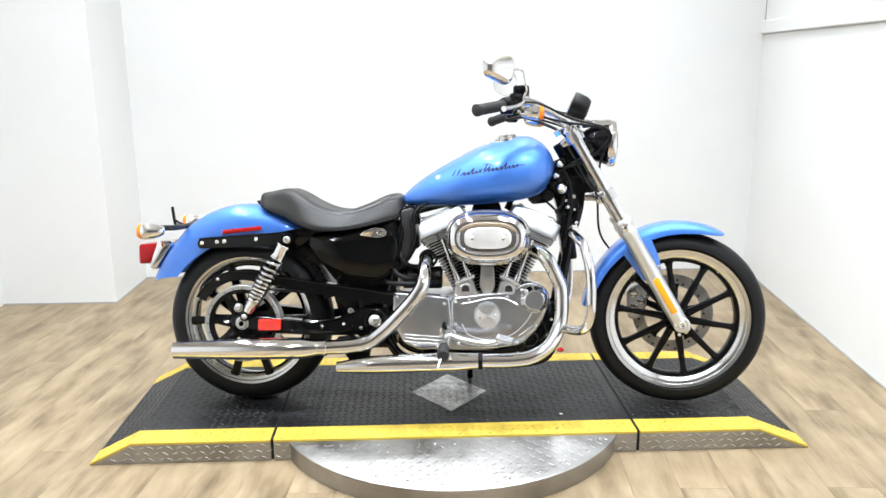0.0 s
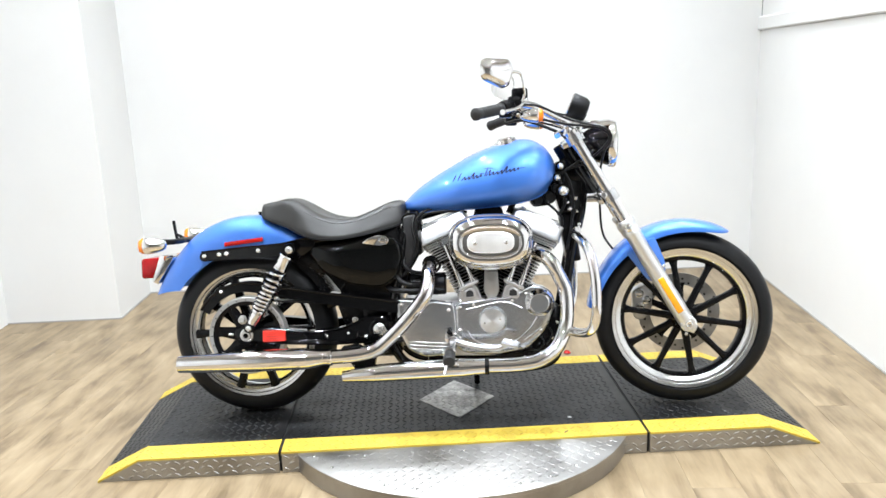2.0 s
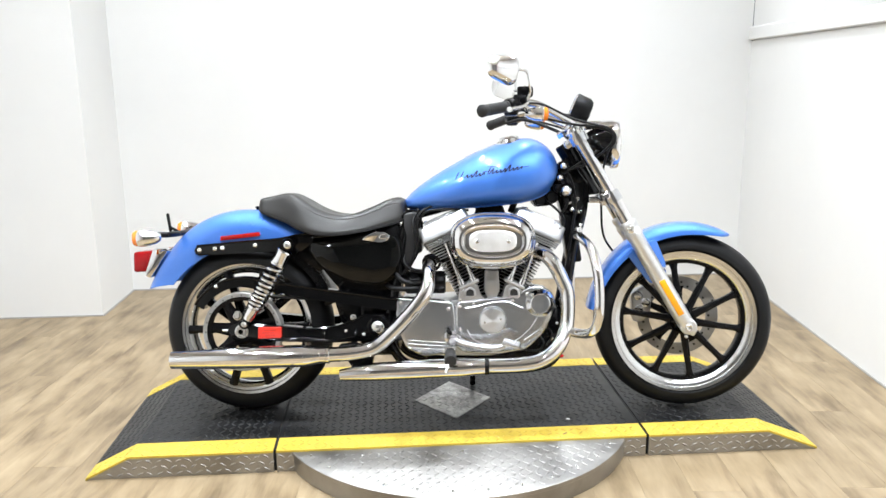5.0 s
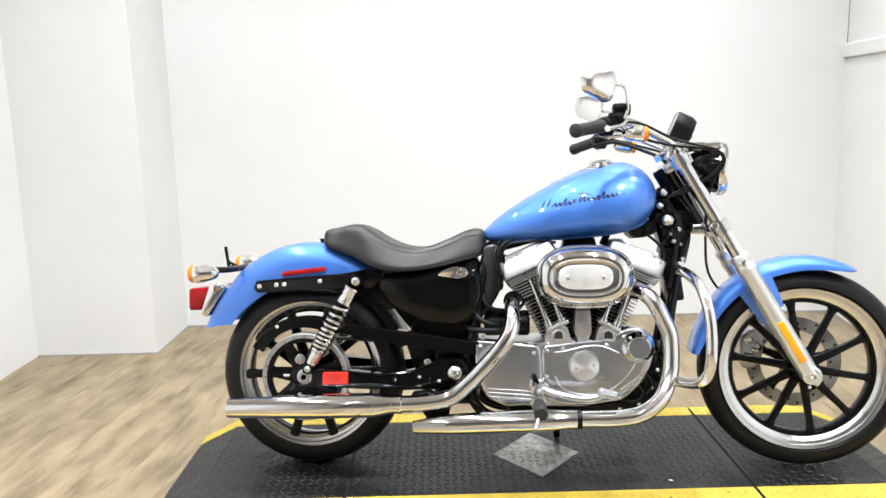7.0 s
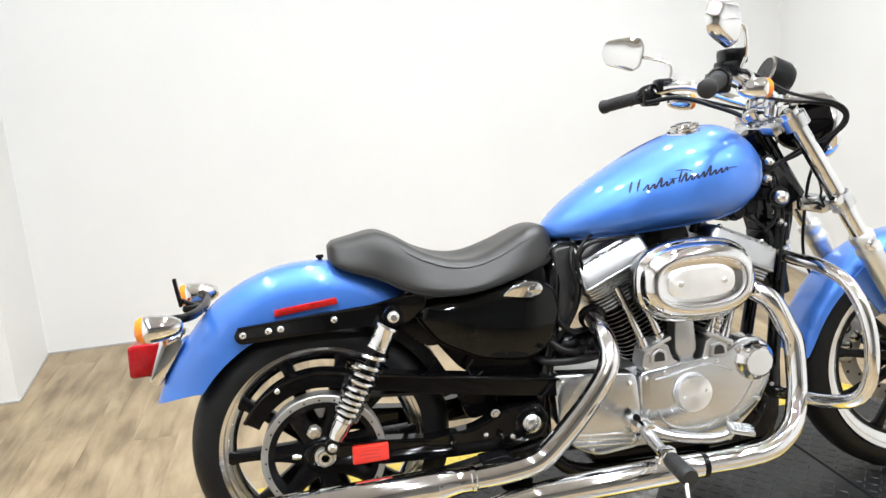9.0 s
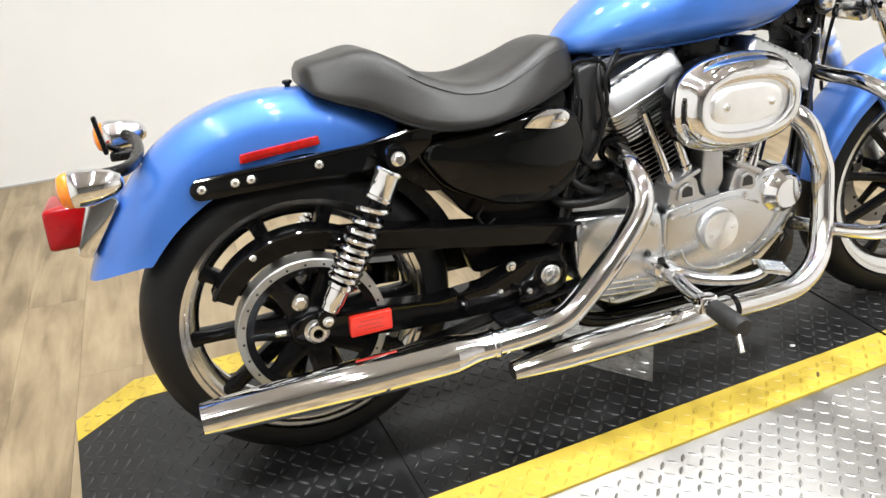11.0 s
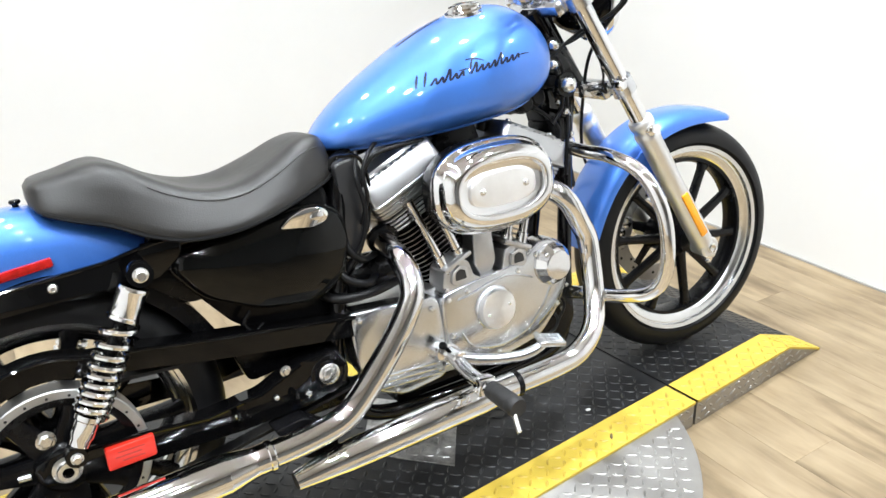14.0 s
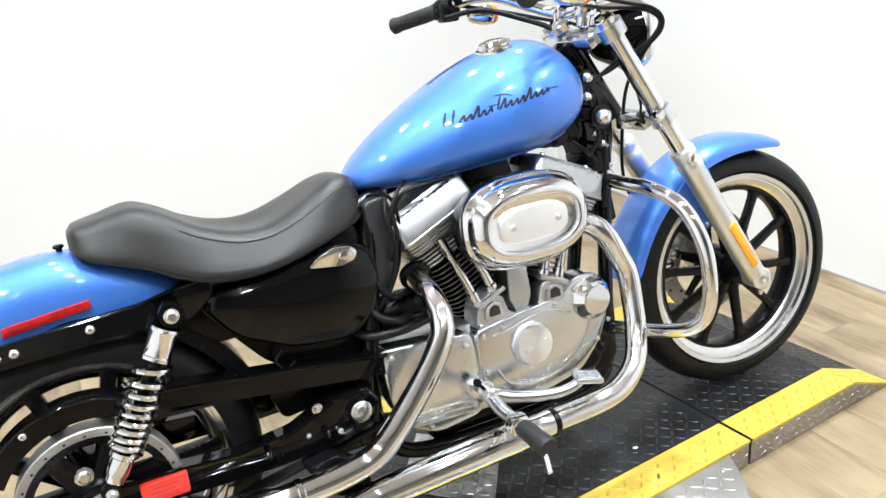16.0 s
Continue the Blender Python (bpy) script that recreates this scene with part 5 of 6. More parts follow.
for x in (0.047, 0.149):
    bpart("insert_screw", cap_bolt((x, -0.2100, 0.601), (0, -1, 0), 0.0075, 0.005), STEEL, "", airc)

# -- exhausts: x, y, z, radius
def pipe(name, pts, mat, label, parent=None, k=8, n=24):
    q = smooth_path(pts, k)
    return bpart(name, sweep([p[:3] for p in q], [p[3] for p in q], n), mat, label, parent, smooth=50)


ex1 = pipe("rear_exhaust_pipe", [(-0.105, -0.045, 0.525, 0.021), (-0.112, -0.085, 0.518, 0.0225), (-0.115, -0.142, 0.501, 0.0235), (-0.115, -0.180, 0.464, 0.0235), (-0.131, -0.197, 0.420, 0.0235), (-0.190, -0.204, 0.348, 0.0245), (-0.262, -0.209, 0.278, 0.0245), (-0.305, -0.211, 0.250, 0.0245), (-0.37, -0.212, 0.238, 0.0245), (-0.455, -0.212, 0.233, 0.0245)], CHROME, "chrome exhaust pipe")
pipe("rear_muffler", [(-0.448, -0.212, 0.2335, 0.0270), (-0.466, -0.212, 0.233, 0.0270), (-0.476, -0.212, 0.2325, 0.0275), (-0.518, -0.212, 0.2305, 0.0352), (-0.530, -0.212, 0.2302, 0.0362), (-0.60, -0.212, 0.2285, 0.0362), (-0.70, -0.211, 0.2255, 0.0358), (-0.80, -0.210, 0.2230, 0.0340), (-0.88, -0.209, 0.2205, 0.0315), (-0.963, -0.208, 0.2180, 0.0285)], CHROME, "chrome tapered muffler", ex1)
bpart("muffler_clamp", rod((-0.438, -0.212, 0.2335), (-0.452, -0.212, 0.2335), 0.0288, 24, 0.003), CHROME, "", ex1)
bpart("muffler_mouth", lathe([(0.024, 0), (0.024, 0.001), (0.001, 0.0012)], (-0.9631, -0.208, 0.2180), (-1, 0, -0.03), 24), GAP, "dark muffler opening", ex1)
ex2 = pipe("front_exhaust_pipe", [(0.235, -0.07, 0.558, 0.021), (0.268, -0.125, 0.552, 0.0225), (0.300, -0.148, 0.522, 0.0235), (0.330, -0.150, 0.464, 0.0235), (0.345, -0.152, 0.425, 0.0235), (0.347, -0.157, 0.360, 0.0235), (0.338, -0.170, 0.305, 0.0235), (0.306, -0.198, 0.246, 0.0235), (0.250, -0.216, 0.210, 0.0235), (0.180, -0.219, 0.197, 0.0235), (0.07, -0.219, 0.194, 0.0235)], CHROME, "chrome exhaust pipe")
pipe("front_muffler", [(0.078, -0.218, 0.1935, 0.0265), (0.04, -0.218, 0.192, 0.0268), (0.0, -0.218, 0.190, 0.030), (-0.05, -0.217, 0.188, 0.031), (-0.27, -0.212, 0.177, 0.030), (-0.335, -0.210, 0.172, 0.0262), (-0.407, -0.208, 0.165, 0.0185)], CHROME, "chrome tapered muffler", ex2)
bpart("muffler_clamp", rod((0.066, -0.218, 0.193), (0.082, -0.218, 0.193), 0.028, 24, 0.003), SATINBLACK, "dark clamp band", ex2)
bpart("muffler_mouth", lathe([(0.015, 0), (0.015, 0.001), (0.001, 0.0012)], (-0.4072, -0.208, 0.165), (-1, 0, -0.08), 24), GAP, "dark muffler opening", ex2)
bpart("muffler_bracket", prism([(-0.42, 0.255), (-0.36, 0.262), (-0.30, 0.215), (-0.31, 0.165), (-0.37, 0.18)], -0.13, -0.176, 0.004, 2, 0.01), SATINBLACK, "black muffler bracket")
for x, y_, z, dx in ((-0.107, -0.065, 0.522, -0.1), (0.240, -0.08, 0.557, 0.4)):
    bpart("exhaust_flange", lathe([(0.024, -0.004), (0.033, -0.004), (0.033, 0.006), (0.024, 0.008)], (x, y_, z), (dx, -1, -0.5), 28, closed=True), SATINBLACK, "")

bpart("transmission_case", box((-0.29, 0.0, 0.335), (0.14, 0.15, 0.27), 0.02), SATINBLACK, "black rear engine housing")
# -- footrest, brake pedal
brk = bpart("footrest_bracket", join(prism([(-0.064, 0.294), (-0.036, 0.299), (-0.006, 0.280), (-0.012, 0.254), (-0.046, 0.247), (-0.065, 0.268)], -0.128, -0.156, 0.006, 2, 0.010), sweep(smooth_path([(-0.035, -0.150, 0.274, 0.018), (-0.038, -0.195, 0.268, 0.0155), (-0.042, -0.240, 0.260, 0.0145), (-0.044, -0.312, 0.256, 0.0150)], 5), 0.0150, 16),
                                     box((-0.044, -0.290, 0.257), (0.038, 0.030, 0.036), 0.007)), CHROME, "chrome footrest bracket")
bpart("clevis_pin", rod((-0.066, -0.290, 0.253), (-0.022, -0.290, 0.261), 0.0055, 12, 0.001), STEEL, "", brk)
peg = bpart("footrest", lathe([(0.012, 0), (0.0175, 0.004), (0.0182, 0.02), (0.0178, 0.022), (0.0182, 0.024), (0.0190, 0.060), (0.0186, 0.062), (0.0190, 0.064), (0.0195, 0.080), (0.017, 0.086), (0.004, 0.087)], (-0.043, -0.308, 0.256), (0.02, -1, -0.10), 24), GRIP, "black rubber footrest peg")
bpart("feeler_stud", rod((-0.047, -0.384, 0.242), (-0.057, -0.412, 0.214), 0.0050, 10, 0.001), STEEL, "bright feeler stud", peg)
q = smooth_path([(-0.030, -0.182, 0.274, 0.016), (0.000, -0.194, 0.264, 0.013), (0.045, -0.214, 0.257, 0.0115), (0.088, -0.226, 0.254, 0.011), (0.117, -0.233, 0.258, 0.0105), (0.136, -0.237, 0.266, 0.010)], 7)
ped = bpart("brake_pedal", sweep([p[:3] for p in q], [p[3] for p in q], 16), POLISHED, "polished brake pedal", smooth=50)
tilt = pose(0, 0, 0, 12, 12, -14)
padm = Matrix.Translation((0.154, -0.241, 0.272)) @ tilt
bm = box((0, 0, 0), (0.058, 0.040, 0.011), 0.004)
bm.transform(padm)
bpart("pedal_pad", bm, POLISHED, "ribbed metal pad", ped)
for a in range(5):
    for b in range(3):
        bm = box(((a - 2) * 0.0098, (b - 1) * 0.0105, 0.006), (0.0068, 0.0076, 0.004), 0.0012, seg=1)
        bm.transform(padm)
        bpart("pad_rib", bm, POLISHED, "", ped)
bpart("pedal_pivot", rod((-0.034, -0.128, 0.275), (-0.034, -0.196, 0.275), 0.017, 20, 0.003), CHROME, "", ped)
bpart("pivot_screw", rod((-0.044, -0.150, 0.292), (-0.052, -0.158, 0.300), 0.008, 12, 0.001), SATINBLACK, "", ped)

# hoses and cables at the back of the engine
tube("oil_hose", [(-0.13, -0.06, 0.45), (-0.17, -0.115, 0.455), (-0.21, -0.118, 0.47), (-0.235, -0.10, 0.50)], 0.008, PLASTIC, "black oil hose")
tube("oil_hose", [(-0.10, -0.09, 0.435), (-0.17, -0.12, 0.437), (-0.235, -0.118, 0.44), (-0.26, -0.09, 0.45)], 0.009, PLASTIC, "black oil hose")
tube("oil_hose", [(-0.12, -0.05, 0.49), (-0.17, -0.10, 0.50), (-0.20, -0.105, 0.53), (-0.19, -0.07, 0.58)], 0.007, PLASTIC, "black oil hose")
tube("control_cable", [(-0.150, -0.09, 0.705), (-0.166, -0.114, 0.66), (-0.158, -0.118, 0.60), (-0.170, -0.112, 0.54), (-0.205, -0.10, 0.485)], 0.005, PLASTIC, "black control cable")
tube("control_cable", [(-0.10, -0.08, 0.715), (-0.135, -0.112, 0.700), (-0.155, -0.120, 0.665), (-0.150, -0.117, 0.62), (-0.162, -0.10, 0.57)], 0.004, PLASTIC, "black control cable")
bpart("rear_electrics", box((-0.172, 0.0, 0.615), (0.045, 0.15, 0.13), 0.012, pose(0, 0, 0, 0, -12, 0)), SATINBLACK, "black electrical housing")
bpart("front_housing", prism([(0.10, 0.200), (0.20, 0.215), (0.24, 0.25), (0.285, 0.30), (0.312, 0.37), (0.335, 0.36), (0.338, 0.23), (0.305, 0.185), (0.16, 0.178)], 0.08, -0.098, 0.006, 2, 0.012), SATINBLACK, "black lower front housing")
for x, z in ((0.300, 0.262), (0.318, 0.315), (0.262, 0.212), (0.205, 0.196)):
    bpart("housing_bolt", cap_bolt((x, -0.098, z), (0, -1, 0), 0.006, 0.006), STEEL)
bpart("sump", box((0.02, 0.0, 0.188), (0.30, 0.16, 0.045), 0.010), SATINBLACK, "black engine sump")
bpart("starter_motor", rod((-0.20, -0.03, 0.45), (-0.06, -0.03, 0.45), 0.04, 24, 0.006), SATINBLACK, "black starter motor")
bpart("top_mount", prism([(0.05, 0.715), (0.14, 0.715), (0.155, 0.66), (0.135, 0.60), (0.055, 0.60), (0.035, 0.66)], 0.03, -0.06, 0.006, 2, 0.01), SATINBLACK, "black engine top mount")
for x in (-0.03, 0.165):
    bpart("fuel_fitting", rod((x, -0.04, 0.69), (x + 0.02, -0.04, 0.735), 0.011, 14, 0.002), SATINBLACK, "")
tube("spark_lead", [(0.02, -0.08, 0.70), (-0.06, -0.115, 0.705), (-0.13, -0.11, 0.69), (-0.155, -0.09, 0.62)], 0.0042, PLASTIC, "black spark lead")
tube("spark_lead", [(0.26, -0.03, 0.75), (0.32, -0.07, 0.70), (0.345, -0.08, 0.66), (0.33, -0.07, 0.60)], 0.0042, PLASTIC, "black spark lead")
bpart("regulator", box((0.355, 0.0, 0.33), (0.03, 0.12, 0.12), 0.006), SATINBLACK, "black regulator box")
tube("wire_loop", [(0.23, -0.10, 0.30), (0.27, -0.12, 0.255), (0.25, -0.12, 0.225), (0.20, -0.10, 0.225)], 0.003, PLASTIC)
tube("wire_loop", [(0.26, -0.10, 0.33), (0.30, -0.11, 0.28), (0.28, -0.11, 0.24)], 0.003, PLASTIC)

# -- front end
AXD = V(0.5, 0, -0.866).normalized()
FT = V(0.389, 0, 0.955)


def fork(s):
    y = V(0, s * 0.114, 0)
    at = lambda d: FT + AXD * d + y
    leg = bpart("fork_leg", lathe([(0.0195, 0.0), (0.0205, 0.0), (0.0205, 0.365), (0.0195, 0.365)], FT + y, AXD, 28), CHROME, "hard chromed fork tube")
    low = [(0.018, 0.335), (0.026, 0.337), (0.029, 0.342), (0.029, 0.356), (0.0265, 0.360), (0.0265, 0.372), (0.0295, 0.376), (0.0295, 0.392), (0.027, 0.398), (0.0265, 0.62), (0.0275, 0.66), (0.0265, 0.735), (0.022, 0.748), (0.01, 0.752)]
    bpart("fork_slider", lathe(low, FT + y, AXD, 32), SATIN, "satin alloy fork slider", leg)
    bpart("fork_cap", lathe([(0.020, -0.012), (0.022, -0.010), (0.022, 0.004), (0.012, 0.004)][::-1], FT + y, AXD, 24), CHROME, "", leg)
    ax = V(FW.x, s * 0.112, FW.z)
    bpart("axle_lug", join(lathe([(0.012, -0.024), (0.026, -0.022), (0.027, 0.020), (0.022, 0.024), (0.01, 0.024)], ax, (0, s, 0), 28), box(ax + V(0.012, 0, -0.014), (0.03, 0.04, 0.03), 0.006, pose(0, 0, 0, 0, 30, 0))), SATIN, "", leg)
    bpart("axle_end", lathe([(0.0135, 0.022), (0.0135, 0.030), (0.010, 0.032), (0.006, 0.030)], ax, (0, s, 0), 6), STEEL, "", leg)
    bpart("pinch_bolt", cap_bolt(ax + V(-0.008, s * 0.02, -0.034), (0, s, 0), 0.006, 0.006), STEEL, "", leg)
    c = at(0.630) + V(0, s * 0.0255, 0)
    bmr = box((0, 0, 0), (0.021, 0.008, 0.134), 0.003)
    bmr.transform(Matrix.Translation(c) @ Matrix((AXD.cross(V(0, 1, 0)), V(0, 1, 0), AXD)).transposed().to_4x4())
    bpart("fork_reflector", bmr, REFLECT, "amber fork reflector", leg)
    for d in (0.370,):
        bpart("fender_bolt", lathe([(0.013, 0), (0.013, 0.008), (0.009, 0.012), (0.004, 0.013)], at(d) + V(-0.006, s * 0.024, 0.004), (0, s, 0), 20), CHROME, "", leg)
    bpart("clamp_bolt", lathe([(0.012, 0), (0.012, 0.012), (0.008, 0.016)], at(0.232) + V(-0.018, s * 0.02, -0.004), (0, s, 0), 18), CHROME, "", leg)


fork(-1)
fork(1)


def along(c, size, bev, d=AXD):
    bm = box((0, 0, 0), size, bev)
    bm.transform(Matrix.Translation(c) @ Matrix((d.cross(V(0, -1, 0)), V(0, 1, 0), d)).transposed().to_4x4())
    return bm


tc = bpart("upper_fork_clamp", join(along(FT + AXD * 0.018 + V(-0.022, 0, -0.012), (0.052, 0.20, 0.03), 0.010), lathe([(0.020, -0.015), (0.031, -0.015), (0.031, 0.015), (0.020, 0.015)], FT + AXD * 0.018 + V(0, -0.114, 0), AXD, 28, closed=True),
                                    lathe([(0.020, -0.015), (0.031, -0.015), (0.031, 0.015), (0.020, 0.015)], FT + AXD * 0.018 + V(0, 0.114, 0), AXD, 28, closed=True)), POLISHED, "polished upper fork clamp")
bpart("stem_nut", lathe([(0.022, 0), (0.022, 0.016), (0.015, 0.021), (0.004, 0.022)], FT + V(-0.035, 0, -0.005), -AXD, 6), CHROME, "", tc)
bpart("lower_fork_clamp", join(along(FT + AXD * 0.242 + V(-0.02, 0, -0.01), (0.044, 0.20, 0.034), 0.012), lathe([(0.020, -0.018), (0.027, -0.018), (0.028, 0.018), (0.020, 0.018)], FT + AXD * 0.242 + V(0, -0.114, 0), AXD, 28, closed=True),
                               lathe([(0.020, -0.018), (0.027, -0.018), (0.028, 0.018), (0.020, 0.018)], FT + AXD * 0.242 + V(0, 0.114, 0), AXD, 28, closed=True)), POLISHED, "polished lower fork clamp")
bpart("steering_stop", box((0.455, -0.06, 0.735), (0.05, 0.02, 0.03), 0.005), STEEL, "")

# front fender with its fork tabs
FF = [(64, 0.337, 0.327), (68, 0.340, 0.318), (80, 0.342, 0.306), (95, 0.343, 0.300), (110, 0.342, 0.297), (130, 0.337, 0.296), (150, 0.332, 0.297), (165, 0.332, 0.302), (172, 0.333, 0.312)]
rings = []
for i in range(57):
    a = 64 + 108 * i / 56
    ro, ri = lerp(FF, a)
    rings.append(fender_ring(FW, radians(a), ro, ri, 0.072 - 0.034 * max(0, (71 - a) / 8) ** 2, min(0.05, ro - ri - 0.004), t=0.0025))
ff = bpart("front_fender", loft(rings), BLUE, "pearl blue front fender", smooth=60)
for s in (-1, 1):
    bpart("fender_tab", prism([(0.566, 0.545), (0.600, 0.578), (0.660, 0.600), (0.694, 0.520), (0.697, 0.470), (0.684, 0.452), (0.645, 0.448), (0.632, 0.458)], s * 0.070, s * 0.077, 0.002, 2, 0.012), BLUE, "", ff)
    for x, z in ((0.650, 0.462), (0.690, 0.500)):
        bpart("tab_bolt", cap_bolt((x, s * 0.077, z), (0, s, 0), 0.006, 0.006), STEEL, "", ff)

# headlamp
HC = V(0.482, 0, 0.920)
HD = (1, 0, -0.02)
hl = bpart("headlamp", lathe([(0.010, -0.066), (0.030, -0.062), (0.046, -0.045), (0.060, -0.015), (0.072, 0.022), (0.076, 0.034)], HC, HD, 44), BLACK, "gloss black headlamp shell")
bpart("lamp_bezel", lathe([(0.074, 0.030), (0.080, 0.030), (0.082, 0.036), (0.081, 0.052), (0.077, 0.058), (0.070, 0.056), (0.071, 0.040)], HC, HD, 48, closed=True), CHROME, "chrome headlamp bezel", hl)
bpart("lamp_reflector", lathe([(0.006, 0.0), (0.03, 0.006), (0.055, 0.022), (0.070, 0.044)], HC, HD, 40, caps=False), CHROME, "", hl)
lens = bpart("lamp_lens", lathe([(0.070, 0.050), (0.066, 0.056), (0.045, 0.064), (0.02, 0.068), (0.003, 0.069), (0.003, 0.066), (0.02, 0.065), (0.045, 0.061), (0.068, 0.05)], HC, HD, 40, closed=True), GLASS, "clear headlamp lens", hl)
vis = []
for i in range(33):
    a = radians(48 + 84 * i / 32)
    vis.append([HC + V(dx, r * math.cos(a), r * math.sin(a) + dz) for dx, r, dz in ((-0.055, 0.062, 0.010), (0.0, 0.079, 0.003), (0.038, 0.0850, 0.0), (0.038, 0.0825, 0.0), (0.0, 0.0755, 0.002), (-0.055, 0.058, 0.009))])
bpart("lamp_visor", loft(vis), CHROME, "chrome headlamp visor", hl)
bpart("lamp_bracket", join(box((0.445, 0, 0.995), (0.07, 0.05, 0.012), 0.004), box((0.41, 0, 0.975), (0.02, 0.05, 0.05), 0.004)), CHROME, "", hl)

# speedometer
sd = V(0.055, 0, -0.024).normalized()
sc = V(0.388, -0.004, 1.057)
spd = bpart("speedometer", lathe([(0.038, -0.002), (0.043, 0.0), (0.0435, 0.006), (0.042, 0.045), (0.034, 0.060), (0.012, 0.064)], sc, sd, 36), PLASTIC, "round black speedometer can")
bpart("dial_glass", lathe([(0.037, -0.004), (0.037, -0.001), (0.002, -0.001), (0.002, -0.004)], sc, sd, 36, closed=True), BLACK, "dark dial glass", spd)
bpart("dial_ring", lathe([(0.037, -0.005), (0.0425, -0.003), (0.0425, 0.002), (0.037, 0.001)], sc, sd, 36, closed=True), CHROME, "thin bright dial ring", spd)
bpart("speedo_bracket", prism([(0.385, 0.975), (0.405, 0.965), (0.445, 1.02), (0.43, 1.035)], 0.02, -0.02, 0.004, 2, 0.006), SATINBLACK, "", spd)

# handlebar
HB = [(0.382, -0.045, 0.985), (0.372, -0.072, 0.990), (0.335, -0.098, 1.008), (0.272, -0.128, 1.038), (0.228, -0.155, 1.046), (0.186, -0.200, 1.038), (0.150, -0.256, 1.026), (0.096, -0.342, 1.011)]
full = [(x, y, z + 0.012 * min(1, -y / 0.15)) for x, y, z in HB[::-1]] + [(0.384, 0, 0.984)] + [(x, -y, z) for x, y, z in HB]
bar = bpart("handlebar", sweep(smooth_path(full, 7), 0.0128, 16), CHROME, "chrome swept handlebar")
for s in (-1, 1):
    bpart("bar_riser", join(rod((0.375, s * 0.045, 0.950), (0.383, s * 0.045, 0.986), 0.015, 20, 0.003), box((0.384, s * 0.045, 0.988), (0.042, 0.03, 0.034), 0.008)), CHROME, "chrome bar riser", bar)
    lift = 0.012 if s < 0 else 0.0
    g0, g1 = V(0.162, s * 0.238, 1.0285 + lift), V(0.092, s * 0.3465, 1.010 + lift)
    bpart("grip", lathe([(0.0175, 0), (0.0195, 0.003), (0.0195, 0.010), (0.0168, 0.013), (0.0165, 0.07), (0.0172, 0.12), (0.0195, 0.128), (0.0195, 0.138), (0.015, 0.142), (0.003, 0.143)], g0, g1 - g0, 28), GRIP, "ribbed black rubber grip", bar)
    d = (g1 - g0).normalized()
    for k in range(9):
        bpart("grip_rib", rod(g0 + d * (0.022 + 0.0105 * k), g0 + d * (0.0275 + 0.0105 * k), 0.0178, 20, 0.001), GRIP, "", bar)
    hs = bpart("switch_housing", lathe([(0.016, 0), (0.024, 0.003), (0.026, 0.012), (0.026, 0.036), (0.023, 0.048), (0.018, 0.051)], g0 - d * 0.052, d, 24), SATINBLACK, "black switch housing")
    bpart("switch_block", box(g0 - d * 0.034 + V(-0.006, 0, -0.010), (0.044, 0.046, 0.046), 0.008), SATINBLACK, "", hs)
    bpart("switch_button", box(g0 - d * 0.03 + V(-0.029, 0, -0.004), (0.006, 0.012, 0.008), 0.002), PLASTIC, "", hs)
    pc = V(0.204, s * 0.190, 1.052 + lift)
    lv = bpart("lever_perch", join(box(pc, (0.045, 0.045, 0.035), 0.008), box(pc + V(0.016, s * -0.008, 0.026 if s < 0 else 0.004), (0.052, 0.052, 0.034 if s < 0 else 0.012), 0.007)), SATINBLACK, "black lever perch and reservoir")
    bpart("lever", sweep(smooth_path([(0.222, s * 0.205, 1.046 + lift), (0.226, s * 0.245, 1.038 + lift), (0.214, s * 0.285, 1.026 + lift), (0.186, s * 0.335, 1.016 + lift), (0.172, s * 0.362, 1.012 + lift)], 6), [0.0075] * 6 + [0.0065] * 6 + [0.0055] * 6 + [0.0055] * 4 + [0.0065, 0.0085, 0.0085], 10), CHROME, "chrome hand lever", lv)
    bpart("reservoir_screw", cap_bolt(pc + V(0.016, 0, 0.043 if s < 0 else 0.012), (0, 0, 1), 0.005, 0.003), STEEL, "", lv)
    # mirror: curved stem, oval shell, real glass turned to the rider
    mc = V(0.150, s * 0.285, 1.152) if s < 0 else V(0.140, 0.318, 1.150)
    md = V(-0.64, -s * 0.765, 0.03).normalized()
    sh = V(0, 1, 0)
    upv = md.cross(sh).normalized()
    if upv.z < 0:
        upv = -upv
    sh = upv.cross(md).normalized()
    edge = round_poly([(-0.052, 0.040), (0.050, 0.046), (0.064, 0.012), (0.050, -0.040), (0.026, -0.050), (-0.052, -0.026), (-0.064, 0.006)], 0.03, 5)

    def outline(k, d_):
        """The glass shape, wider above than below, drawn at a depth along the view line."""
        return [mc + md * d_ + sh * (q.x * k * s) + upv * (q.y * k) for q in edge]
    mr = bpart("mirror", loft([outline(0.20, -0.030), outline(0.58, -0.027), outline(0.85, -0.019), outline(0.985, -0.006), outline(1.0, 0.001), outline(0.965, 0.002)]), CHROME, "chrome rear-view mirror tapering downwards", bar)
    bpart("mirror_glass", loft([outline(0.955, 0.0005), outline(0.955, 0.0035), outline(0.94, 0.004)]), MIRROR, "silvered glass", mr)
    stem_end = [(0.228, s * 0.228, mc.z - 0.010), (0.222, s * 0.232, mc.z), (0.206, s * 0.240, mc.z + 0.003), (mc.x + 0.024, s * 0.255, mc.z + 0.002)] if s < 0 else [(0.218, 0.250, 1.122), (0.190, 0.285, mc.z - 0.016), (mc.x + 0.028, 0.305, mc.z - 0.012)]
